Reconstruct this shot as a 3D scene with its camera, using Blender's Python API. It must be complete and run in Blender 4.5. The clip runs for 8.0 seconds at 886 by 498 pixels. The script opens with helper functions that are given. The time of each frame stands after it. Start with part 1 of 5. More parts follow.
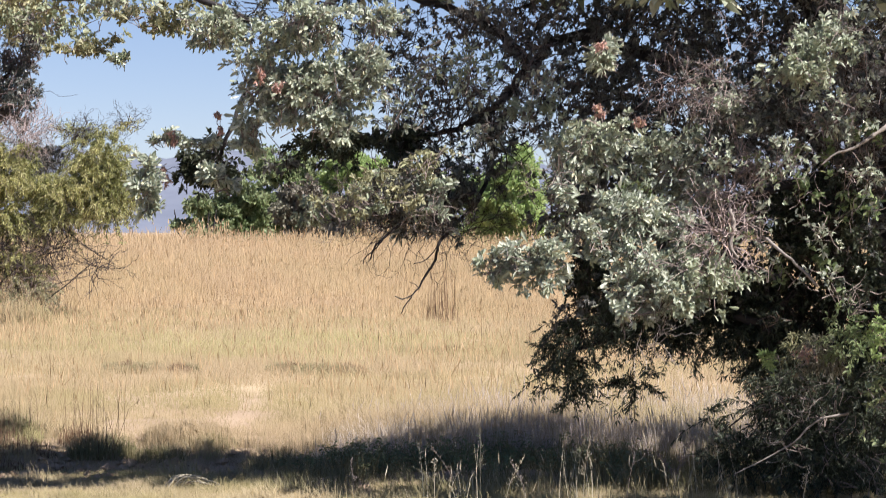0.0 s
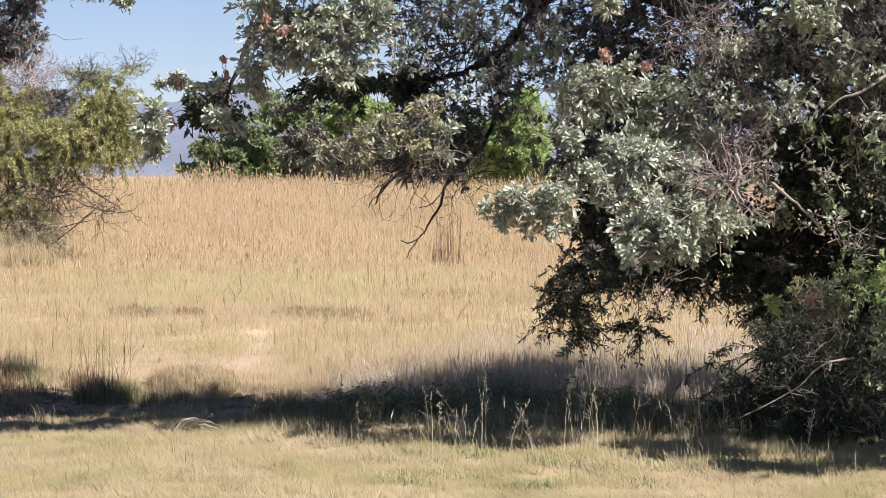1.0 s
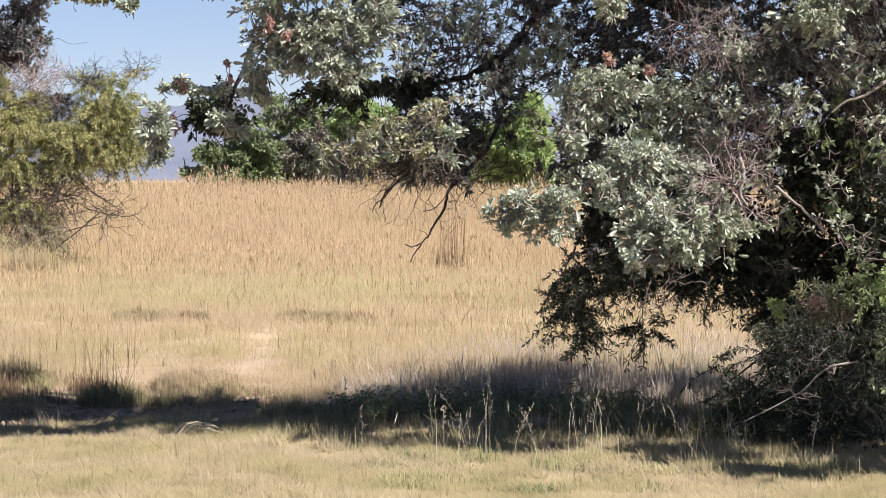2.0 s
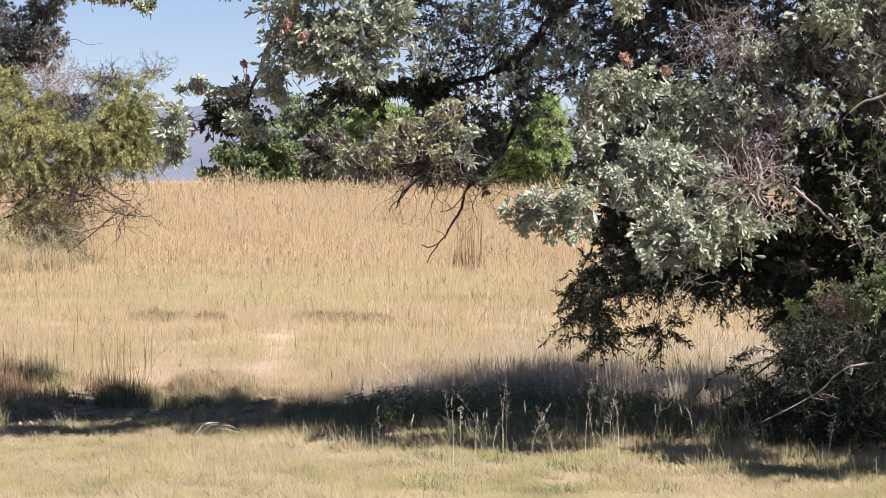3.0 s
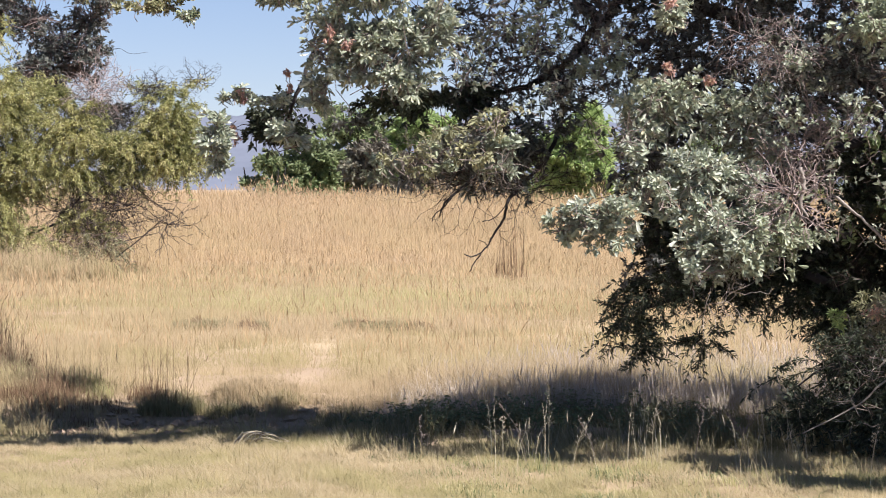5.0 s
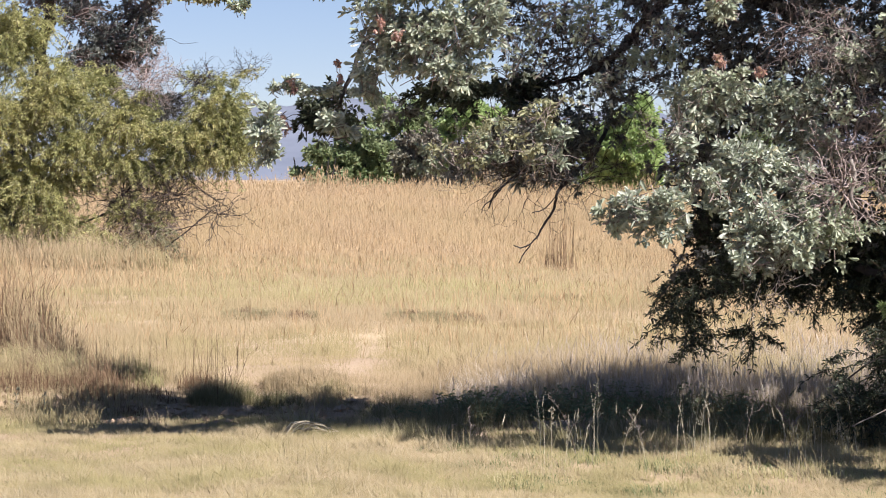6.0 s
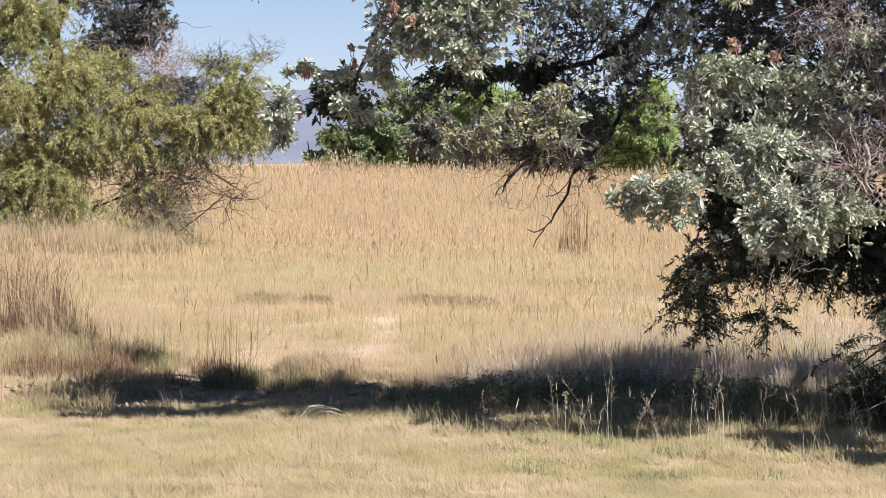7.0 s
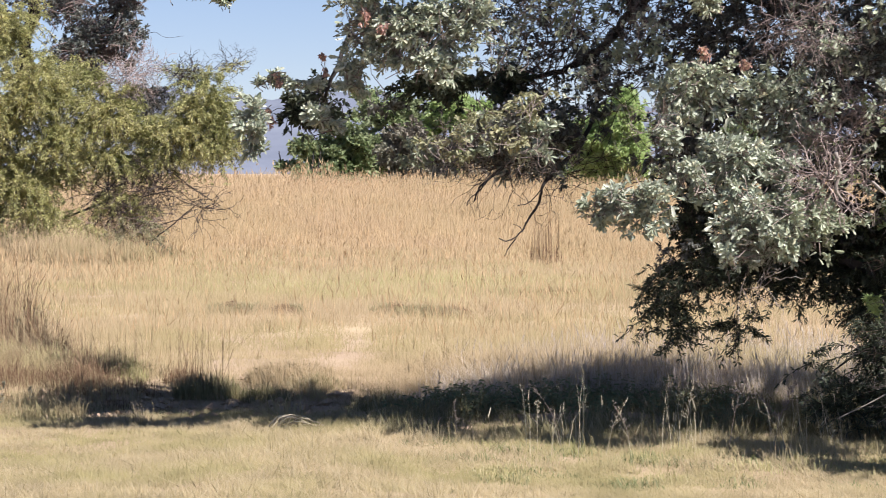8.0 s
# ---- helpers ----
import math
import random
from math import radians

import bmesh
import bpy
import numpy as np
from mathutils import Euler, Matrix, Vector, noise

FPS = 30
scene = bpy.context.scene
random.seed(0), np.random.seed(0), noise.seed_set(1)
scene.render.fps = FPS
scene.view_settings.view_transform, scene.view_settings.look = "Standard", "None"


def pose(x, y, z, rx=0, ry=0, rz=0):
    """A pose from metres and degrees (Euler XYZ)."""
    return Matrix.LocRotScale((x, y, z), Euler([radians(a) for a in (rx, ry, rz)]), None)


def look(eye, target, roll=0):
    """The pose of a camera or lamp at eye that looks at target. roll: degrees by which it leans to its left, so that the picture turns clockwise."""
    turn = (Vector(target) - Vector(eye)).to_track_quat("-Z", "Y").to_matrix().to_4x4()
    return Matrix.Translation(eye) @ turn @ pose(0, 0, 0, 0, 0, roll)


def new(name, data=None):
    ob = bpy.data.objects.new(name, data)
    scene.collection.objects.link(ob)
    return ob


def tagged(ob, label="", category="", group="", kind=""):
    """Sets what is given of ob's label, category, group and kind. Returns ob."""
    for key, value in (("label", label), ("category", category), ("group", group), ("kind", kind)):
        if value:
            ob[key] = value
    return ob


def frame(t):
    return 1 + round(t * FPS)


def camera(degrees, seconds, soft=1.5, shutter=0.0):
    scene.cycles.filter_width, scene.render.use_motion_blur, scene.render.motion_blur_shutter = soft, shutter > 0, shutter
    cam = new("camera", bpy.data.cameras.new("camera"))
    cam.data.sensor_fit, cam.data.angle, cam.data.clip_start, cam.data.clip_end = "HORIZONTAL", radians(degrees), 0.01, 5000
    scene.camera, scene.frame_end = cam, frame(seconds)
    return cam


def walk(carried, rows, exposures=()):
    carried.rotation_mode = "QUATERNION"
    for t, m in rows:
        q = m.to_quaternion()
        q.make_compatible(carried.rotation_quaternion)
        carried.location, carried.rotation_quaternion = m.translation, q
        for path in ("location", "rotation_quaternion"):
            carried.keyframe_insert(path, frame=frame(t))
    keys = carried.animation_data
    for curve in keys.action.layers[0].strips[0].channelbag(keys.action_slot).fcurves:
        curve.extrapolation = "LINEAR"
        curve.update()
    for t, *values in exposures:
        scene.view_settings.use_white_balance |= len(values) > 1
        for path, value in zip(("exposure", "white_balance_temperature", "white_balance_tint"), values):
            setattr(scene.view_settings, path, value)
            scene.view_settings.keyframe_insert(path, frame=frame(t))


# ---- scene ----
# The camera stands at eye height in the veld and only turns, with a long lens.
cam = camera(18.0, 8.0, soft=0.9, shutter=0.5)
EYE = (0.0, 0.0, 1.9)
TURNS = (  # seconds, yaw, pitch, roll in degrees
    (0.0, -0.664, -0.354, 0.041),
    (0.5, -0.535, -1.101, -0.040),
    (1.0, -0.547, -1.500, -0.013),
    (1.2, -0.556, -1.480, -0.010),
    (2.3, -0.395, -1.419, 0.028),
    (2.5, -0.331, -1.432, 0.030),
    (3.0, -0.124, -1.412, 0.010),
    (3.5, 0.000, -1.377, 0.000),
    (4.0, 0.139, -1.382, 0.030),
    (4.2, 0.229, -1.380, 0.020),
    (5.3, 1.035, -1.186, -0.110),
    (5.5, 1.256, -1.200, -0.140),
    (6.0, 1.769, -1.410, -0.274),
    (6.5, 2.019, -1.627, -0.350),
    (7.0, 2.052, -1.737, -0.310),
    (7.5, 1.929, -1.686, -0.234),
    (8.0, 1.467, -1.544, -0.174),
)
walk(cam, [(t, pose(*EYE, 90 + p, r, y)) for t, y, p, r in TURNS], exposures=((0.0, 1.1, 6000, 17), (8.0, 1.1, 6000, 17)))

# ---- world and sun ----
SUN_AZ, SUN_EL = radians(120), radians(51)
TO_SUN = Vector((math.sin(SUN_AZ) * math.cos(SUN_EL), math.cos(SUN_AZ) * math.cos(SUN_EL), math.sin(SUN_EL)))
world = bpy.data.worlds.new("sky")
scene.world = world
world.use_nodes = True
wn = world.node_tree.nodes
sky = wn.new("ShaderNodeTexSky")
sky.sky_type = "NISHITA"
sky.sun_disc = False
sky.sun_elevation, sky.sun_rotation = SUN_EL, SUN_AZ
sky.air_density, sky.dust_density, sky.ozone_density = 0.8, 0.12, 1.8
sky.altitude = 1500
wn["Background"].inputs["Strength"].default_value = 0.048
warm = wn.new("ShaderNodeMix")
warm.data_type, warm.blend_type = "RGBA", "MULTIPLY"
warm.inputs[0].default_value, warm.inputs[7].default_value = 1.0, (1.05, 0.98, 1.0, 1)  # a faint lavender haze over the whole sky
world.node_tree.links.new(sky.outputs[0], warm.inputs[6])
world.node_tree.links.new(warm.outputs[2], wn["Background"].inputs["Color"])
sun = new("sun", bpy.data.lights.new("sun", "SUN"))
sun.data.energy, sun.data.angle, sun.data.color = 4.6, radians(0.53), (1.0, 0.93, 0.82)
sun.matrix_world = look(TO_SUN * 60, (0, 0, 0))


# ---- materials ----
def material(name, rough=0.7):
    m = bpy.data.materials.new(name)
    m.use_nodes = True
    nt = m.node_tree
    return m, nt, nt.nodes["Principled BSDF"], nt.nodes["Material Output"]


def noise_node(nt, scale, detail=4.0, rough=0.55, vec=None):
    n = nt.nodes.new("ShaderNodeTexNoise")
    n.inputs["Scale"].default_value, n.inputs["Detail"].default_value = scale, detail
    n.inputs["Roughness"].default_value = rough
    if vec is None:
        vec = nt.nodes.new("ShaderNodeNewGeometry").outputs["Position"]
    nt.links.new(vec, n.inputs["Vector"])
    return n.outputs["Fac"]


def ramp(nt, fac, stops):
    r = nt.nodes.new("ShaderNodeValToRGB")
    e = r.color_ramp.elements
    while len(e) < len(stops):
        e.new(0.5)
    for el, (p, c) in zip(e, stops):
        el.position, el.color = p, (*c, 1)
    nt.links.new(fac, r.inputs["Fac"])
    return r.outputs["Color"]


def mix(nt, fac, a, b, mode="MIX"):
    n = nt.nodes.new("ShaderNodeMix")
    n.data_type, n.blend_type = "RGBA", mode
    for sock, v in ((n.inputs[0], fac), (n.inputs[6], a), (n.inputs[7], b)):
        if isinstance(v, (int, float)):
            sock.default_value = v
        elif isinstance(v, tuple):
            sock.default_value = (*v, 1)
        else:
            nt.links.new(v, sock)
    return n.outputs[2]


def spread(nt, fac, lo, hi):
    n = nt.nodes.new("ShaderNodeMapRange")
    n.inputs["From Min"].default_value, n.inputs["From Max"].default_value = lo, hi
    nt.links.new(fac, n.inputs["Value"])
    return n.outputs["Result"]


def leafy(name, stops, patch=None, patch_scale=0.6, rough=0.55, through_light=0.25, tone=0.35, single=False, gloss=0.35, tone_scale=9.0):
    """Leaves or blades: each island its own shade, drifting in patches, with light passing through."""
    m, nt, b, out = material(name)
    geo = nt.nodes.new("ShaderNodeNewGeometry")
    each = nt.nodes.new("ShaderNodeObjectInfo").outputs["Random"] if single else geo.outputs["Random Per Island"]
    col = ramp(nt, each, stops)
    if patch:
        f = spread(nt, noise_node(nt, patch_scale, 3.0), 0.42, 0.62)
        col = mix(nt, f, col, mix(nt, 0.7, col, patch))
    f2 = spread(nt, noise_node(nt, tone_scale, 2.0), 0.36, 0.64)
    col = mix(nt, f2, mix(nt, 1.0, col, (1 - tone, 1 - tone, 1 - tone), "MULTIPLY"), col)
    nt.links.new(col, b.inputs["Base Color"])
    b.inputs["Roughness"].default_value = rough
    b.inputs["Specular IOR Level"].default_value = gloss
    if through_light:
        tr = nt.nodes.new("ShaderNodeBsdfTranslucent")
        nt.links.new(col, tr.inputs["Color"])
        mx = nt.nodes.new("ShaderNodeMixShader")
        mx.inputs[0].default_value = through_light
        nt.links.new(b.outputs[0], mx.inputs[1])
        nt.links.new(tr.outputs[0], mx.inputs[2])
        nt.links.new(mx.outputs[0], out.inputs["Surface"])
    return m


def barky(name, dark, light, scale=14.0):
    m, nt, b, out = material(name)
    f = noise_node(nt, scale, 6.0, 0.65)
    col = ramp(nt, f, ((0.3, dark), (0.7, light)))
    big = spread(nt, noise_node(nt, 1.7, 2.0), 0.35, 0.65)
    col = mix(nt, big, col, mix(nt, 1.0, col, (0.7, 0.68, 0.66), "MULTIPLY"))
    nt.links.new(col, b.inputs["Base Color"])
    b.inputs["Roughness"].default_value = 0.9
    bump = nt.nodes.new("ShaderNodeBump")
    bump.inputs["Strength"].default_value, bump.inputs["Distance"].default_value = 0.6, 0.01
    nt.links.new(f, bump.inputs["Height"])
    nt.links.new(bump.outputs[0], b.inputs["Normal"])
    return m


SILVER = leafy("silver_leaf", ((0.0, (0.29, 0.34, 0.24)), (0.5, (0.49, 0.54, 0.41)), (0.9, (0.67, 0.70, 0.58)), (1.0, (0.68, 0.63, 0.40))),
               patch=(0.37, 0.42, 0.24), rough=0.55, through_light=0.2)
SILVER_ONE = leafy("single_silver_leaf", ((0.0, (0.29, 0.34, 0.24)), (0.5, (0.49, 0.54, 0.41)), (0.9, (0.67, 0.70, 0.58)), (1.0, (0.68, 0.63, 0.40))),
                   patch=(0.37, 0.42, 0.24), rough=0.55, through_light=0.2, single=True)
# Mostly dark: the shade inside the silver crown is put into this colour.
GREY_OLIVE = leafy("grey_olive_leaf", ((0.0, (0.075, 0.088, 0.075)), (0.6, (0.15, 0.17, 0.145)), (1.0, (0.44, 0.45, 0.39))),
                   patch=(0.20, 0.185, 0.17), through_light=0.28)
RUSTY = leafy("rusty_leaf", ((0.0, (0.52, 0.31, 0.25)), (0.6, (0.66, 0.43, 0.35)), (1.0, (0.58, 0.46, 0.28))), through_light=0.25)
OLIVE = leafy("olive_leaf", ((0.0, (0.27, 0.29, 0.15)), (0.6, (0.42, 0.42, 0.23)), (1.0, (0.58, 0.55, 0.33))), patch=(0.32, 0.31, 0.19), through_light=0.25)
# Darkened green: shade inside and beneath the crowns is put into the colour.
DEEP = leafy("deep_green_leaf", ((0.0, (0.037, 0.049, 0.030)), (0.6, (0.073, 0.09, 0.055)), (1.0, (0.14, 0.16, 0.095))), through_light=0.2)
KAREE = leafy("willowy_leaf", ((0.0, (0.38, 0.39, 0.14)), (0.5, (0.58, 0.56, 0.24)), (1.0, (0.76, 0.70, 0.38))),
              patch=(0.30, 0.33, 0.12), patch_scale=0.8, through_light=0.42)
FRESH = leafy("fresh_green_leaf", ((0.0, (0.30, 0.41, 0.15)), (0.6, (0.43, 0.55, 0.22)), (1.0, (0.55, 0.64, 0.32))), through_light=0.5, tone=0.15)
MID = leafy("mid_green_leaf", ((0.0, (0.15, 0.22, 0.09)), (0.6, (0.26, 0.34, 0.15)), (1.0, (0.40, 0.45, 0.22))), patch=(0.30, 0.33, 0.18), through_light=0.35, tone=0.2)
DUSTY = leafy("dusty_leaf", ((0.0, (0.17, 0.18, 0.12)), (0.6, (0.27, 0.27, 0.19)), (1.0, (0.38, 0.36, 0.27))), patch=(0.25, 0.21, 0.17), through_light=0.2)
LAWN = leafy("short_grass_blade", ((0.0, (0.321, 0.260, 0.139)), (0.45, (0.380, 0.307, 0.178)), (1.0, (0.465, 0.391, 0.253))),
             patch=(0.300, 0.270, 0.120), patch_scale=0.9, through_light=0.2, tone=0.2, gloss=0.04, tone_scale=2.6)
STRAW = leafy("straw_blade", ((0.0, (0.345, 0.268, 0.158)), (0.5, (0.375, 0.292, 0.175)), (1.0, (0.410, 0.325, 0.205))),
              patch=(0.325, 0.280, 0.135), patch_scale=0.22, through_light=0.2, tone=0.17, gloss=0.04, tone_scale=1.2)
PLUME = leafy("golden_plume", ((0.0, (0.440, 0.310, 0.170)), (0.5, (0.480, 0.345, 0.200)), (1.0, (0.530, 0.400, 0.250))),
             patch=(0.430, 0.325, 0.180), patch_scale=0.15, through_light=0.2, tone=0.06, gloss=0.04)
GOLD = leafy("golden_stem", ((0.0, (0.385, 0.282, 0.160)), (0.5, (0.425, 0.315, 0.190)), (1.0, (0.465, 0.360, 0.235))),
             patch=(0.380, 0.305, 0.165), patch_scale=0.15, through_light=0.2, tone=0.17, gloss=0.04, tone_scale=0.6)
FLUSH = leafy("flush_blade", ((0.0, (0.300, 0.270, 0.120)), (0.6, (0.405, 0.360, 0.180)), (1.0, (0.510, 0.450, 0.270))),
              patch=(0.315, 0.307, 0.128), patch_scale=0.5, through_light=0.2, tone=0.15, gloss=0.04, tone_scale=1.5)
PALE_STALK = leafy("pale_stalk", ((0.0, (0.475, 0.410, 0.288)), (0.6, (0.533, 0.468, 0.338)), (1.0, (0.576, 0.518, 0.396))), through_light=0.1, tone=0.1)
GREEN_WEED = leafy("weed_leaf", ((0.0, (0.120, 0.150, 0.048)), (0.6, (0.192, 0.216, 0.084)), (1.0, (0.288, 0.288, 0.144))), through_light=0.35)
RUSSET = leafy("russet_stem", ((0.0, (0.133, 0.080, 0.050)), (0.6, (0.206, 0.133, 0.080)), (1.0, (0.305, 0.219, 0.133))), through_light=0.12, gloss=0.04)
# Darker blades: shade under the tree and between tussocks is toned in.
SHADE_GRASS = leafy("shade_toned_blade", ((0.0, (0.20, 0.175, 0.09)), (0.6, (0.32, 0.275, 0.155)), (1.0, (0.50, 0.425, 0.28))),
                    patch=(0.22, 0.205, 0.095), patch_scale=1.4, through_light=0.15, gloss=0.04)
# Pale mauve cast: the tone of skylit shade, put into the dry blades.
MAUVE = leafy("shade_mauve_blade", ((0.0, (0.425, 0.365, 0.315)), (0.6, (0.535, 0.459, 0.391)), (1.0, (0.646, 0.561, 0.459))), patch=(0.459, 0.391, 0.365), patch_scale=0.8, through_light=0.2, tone=0.15, gloss=0.04)
HERB = leafy("herb_leaf", ((0.0, (0.13, 0.18, 0.09)), (0.6, (0.22, 0.28, 0.14)), (1.0, (0.36, 0.40, 0.22))), patch=(0.25, 0.25, 0.14), patch_scale=2.0, through_light=0.3)
BARK = barky("dark_bark", (0.022, 0.019, 0.018), (0.062, 0.054, 0.050))
TWIG = barky("grey_twig", (0.15, 0.12, 0.105), (0.35, 0.29, 0.25), 30.0)
PINK_TWIG = barky("pinkish_twig", (0.24, 0.185, 0.17), (0.50, 0.41, 0.375), 30.0)
DEADWOOD = barky("weathered_deadwood", (0.22, 0.19, 0.165), (0.42, 0.38, 0.33), 24.0)
UMBER_TWIG = barky("umber_twig", (0.12, 0.09, 0.082), (0.27, 0.21, 0.19), 30.0)
DARK_TWIG = barky("dark_twig", (0.036, 0.027, 0.023), (0.09, 0.07, 0.058), 30.0)


def soil():
    m, nt, b, out = material("dry_soil")
    f = noise_node(nt, 1.3, 8.0, 0.62)
    col = ramp(nt, f, ((0.3, (0.30, 0.207, 0.15)), (0.55, (0.39, 0.285, 0.207)), (0.75, (0.45, 0.34, 0.245))))
    g = spread(nt, noise_node(nt, 22.0, 4.0), 0.35, 0.7)
    col = mix(nt, g, mix(nt, 1.0, col, (0.78, 0.72, 0.66), "MULTIPLY"), col)
    far = spread(nt, noise_node(nt, 0.05, 5.0), 0.4, 0.6)
    col = mix(nt, far, col, mix(nt, 0.5, col, (0.56, 0.46, 0.26)))
    nt.links.new(col, b.inputs["Base Color"])
    b.inputs["Roughness"].default_value = 0.95
    bump = nt.nodes.new("ShaderNodeBump")
    bump.inputs["Strength"].default_value, bump.inputs["Distance"].default_value = 0.7, 0.03
    nt.links.new(noise_node(nt, 12.0, 8.0, 0.7), bump.inputs["Height"])
    nt.links.new(bump.outputs[0], b.inputs["Normal"])
    return m


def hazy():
    m, nt, b, out = material("haze_painted_hillside")
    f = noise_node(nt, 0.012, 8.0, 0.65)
    # Aerial haze is painted in as a bluish base colour.
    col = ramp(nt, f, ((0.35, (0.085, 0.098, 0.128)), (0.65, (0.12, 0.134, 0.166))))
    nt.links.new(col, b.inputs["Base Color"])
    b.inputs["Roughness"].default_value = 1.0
    # A weak glow stands for light scattered by the air.
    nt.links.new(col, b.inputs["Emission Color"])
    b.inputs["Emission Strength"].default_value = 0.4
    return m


SOIL, HAZE = soil(), hazy()

# ---- mesh builders ----
UP = np.array((0.0, 0.0, 1.0))


LIGHT = np.array(TO_SUN) + (0, -0.35, 0)  # leaves turn their faces to the light, out over the open veld


def unit(v):
    return v / np.maximum(np.linalg.norm(v, axis=-1, keepdims=True), 1e-9)


def lattice(seed):
    return np.random.default_rng(seed).random((64, 64))


LATTICE = lattice(7)


def drift(x, y, scale):
    """Smooth value noise over the plan, 0 to 1."""
    u, v = np.asarray(x) * scale + 1000.3, np.asarray(y) * scale + 1000.7
    i, j = np.floor(u).astype(int), np.floor(v).astype(int)
    a, b = u - i, v - j
    a, b = a * a * (3 - 2 * a), b * b * (3 - 2 * b)
    g = lambda p, q: LATTICE[p % 64, q % 64]
    return (g(i, j) * (1 - a) + g(i + 1, j) * a) * (1 - b) + (g(i, j + 1) * (1 - a) + g(i + 1, j + 1) * a) * b


def ramp01(v, lo, hi):
    s = np.clip((np.asarray(v, float) - lo) / (hi - lo), 0, 1)
    return s * s * (3 - 2 * s)


def height(x, y):
    """The lie of the land: flat, a shallow wash under the tree, a slow rise to a crest."""
    x, y = np.asarray(x, float), np.asarray(y, float)
    wash = np.exp(-((y - 23.5 + 0.25 * np.sin(x * 0.8)) / 1.1) ** 2) * ramp01(-x, -0.5, 1.6) * -0.27
    rise = ramp01(y, 58, 116) * (0.95 - 0.012 * np.clip(x, -25, 25))
    rough = (drift(x, y, 0.9) - 0.5) * 0.07 + (drift(x, y, 2.7) - 0.5) * 0.03
    clods = ((drift(x, y, 5.1) - 0.5) * 0.09 + (drift(x * 0.5, y, 2.2) - 0.5) * 0.20) * np.exp(-((y - 23.4) / 1.5) ** 4) * ramp01(-x, 0.2, 1.4)
    return wash + clods + rise + rough * ramp01(400 - y, 0, 250)


def mesh(name, verts, faces, smooth=False):
    """A mesh from numpy arrays; faces is one array or several, of 3 or 4 corners."""
    me = bpy.data.meshes.new(name)
    faces = faces if isinstance(faces, list) else [faces]
    sizes = np.concatenate([np.full(len(f), f.shape[1]) for f in faces])
    loops = np.concatenate([f.ravel() for f in faces])
    me.vertices.add(len(verts))
    me.vertices.foreach_set("co", np.ascontiguousarray(verts, dtype=np.float32).ravel())
    me.loops.add(len(loops))
    me.loops.foreach_set("vertex_index", loops.astype(np.int32))
    me.polygons.add(len(sizes))
    me.polygons.foreach_set("loop_start", (np.cumsum(sizes) - sizes).astype(np.int32))
    me.polygons.foreach_set("loop_total", sizes.astype(np.int32))
    me.polygons.foreach_set("use_smooth", np.full(len(sizes), smooth))
    me.update(calc_edges=True)
    me.validate()
    return me


def turf(name, v, f, rng, corners):
    """A mesh of grass blades, shaded as the lie of the whole sward rather than as single flat blades."""
    me = mesh(name, v, f)
    n = len(v) // corners
    nrm = unit(np.array((0.22, -0.2, 0.85)) + rng.normal(0, 0.2, (n, 3)))
    at = me.attributes.new("custom_normal", "FLOAT_VECTOR", "POINT")
    at.data.foreach_set("vector", np.repeat(nrm, len(v) // n, 0).astype(np.float32).ravel())
    return me


def part(name, me, mat, parent, label=""):
    ob = new(name, me)
    if not me.materials:
        me.materials.append(mat)
    ob.parent = parent
    return tagged(ob, label=label)


def root(name, place, label, category, group="", kind=""):
    """The empty at a thing's base; its parts are given in the thing's own frame."""
    ob = new(name)
    ob.location = place
    ob.empty_display_size = 0.2
    return tagged(ob, label=label, category=category, group=group, kind=kind)


def blades(roots, h, w, lean, rng, bend=0.35, slim=False):
    """Tapered, bent grass blades: five corners each, or three where they stand far off."""
    n = len(roots)
    a = np.clip(rng.normal(0.5, 0.6, n), -1.35, 1.35)  # most blades turn their flat side to the light
    side = np.c_[np.cos(a), np.sin(a), np.zeros(n)]
    out = np.c_[-np.sin(a), np.cos(a), np.zeros(n)] + rng.normal(0, 0.5, (n, 3)) * (1, 1, 0)
    out = unit(out) * (lean * h * rng.random(n))[:, None]
    away = (np.cross(side, UP * h[:, None] + out) * LIGHT).sum(1) < 0.08 * h  # none turns its back to the light
    a[away] = 0.5
    side[away] = (math.cos(0.5), math.sin(0.5), 0)
    out[away] = np.linalg.norm(out[away], axis=1, keepdims=True) * np.array((-math.sin(0.5), math.cos(0.5), 0))
    w2 = (w / 2)[:, None]
    mid = roots + UP * (0.55 * h)[:, None] + out * bend
    tip = roots + UP * (h * (1 - 0.25 * lean))[:, None] + out
    if slim:
        return np.stack((roots - side * w2 * 1.2, roots + side * w2 * 1.2, tip), 1).reshape(-1, 3), np.arange(n * 3).reshape(-1, 3), tip
    v = np.stack((roots - side * w2, roots + side * w2, mid - side * w2 * 0.75, mid + side * w2 * 0.75, tip), 1)
    k = np.arange(n)[:, None] * 5
    f = np.concatenate((k + (0, 1, 3), k + (0, 3, 2), k + (2, 3, 4)))
    return v.reshape(-1, 3), f, tip


def plumes(tips, length, width, rng):
    """Seed heads: slim lozenges on the stems' ends."""
    n = len(tips)
    a = np.clip(rng.normal(0.5, 0.5, n), -1.35, 1.35)
    ax = unit(np.c_[rng.normal(0, 0.25, (n, 2)), np.ones(n)])
    side = np.c_[np.cos(a), np.sin(a), np.zeros(n)] * (width / 2)[:, None]
    lo, hi = tips - ax * (0.35 * length)[:, None], tips + ax * (0.65 * length)[:, None]
    v = np.stack((lo, tips + side, hi, tips - side), 1)
    k = np.arange(n)[:, None] * 4
    return v.reshape(-1, 3), np.concatenate((k + (0, 1, 2), k + (0, 2, 3)))


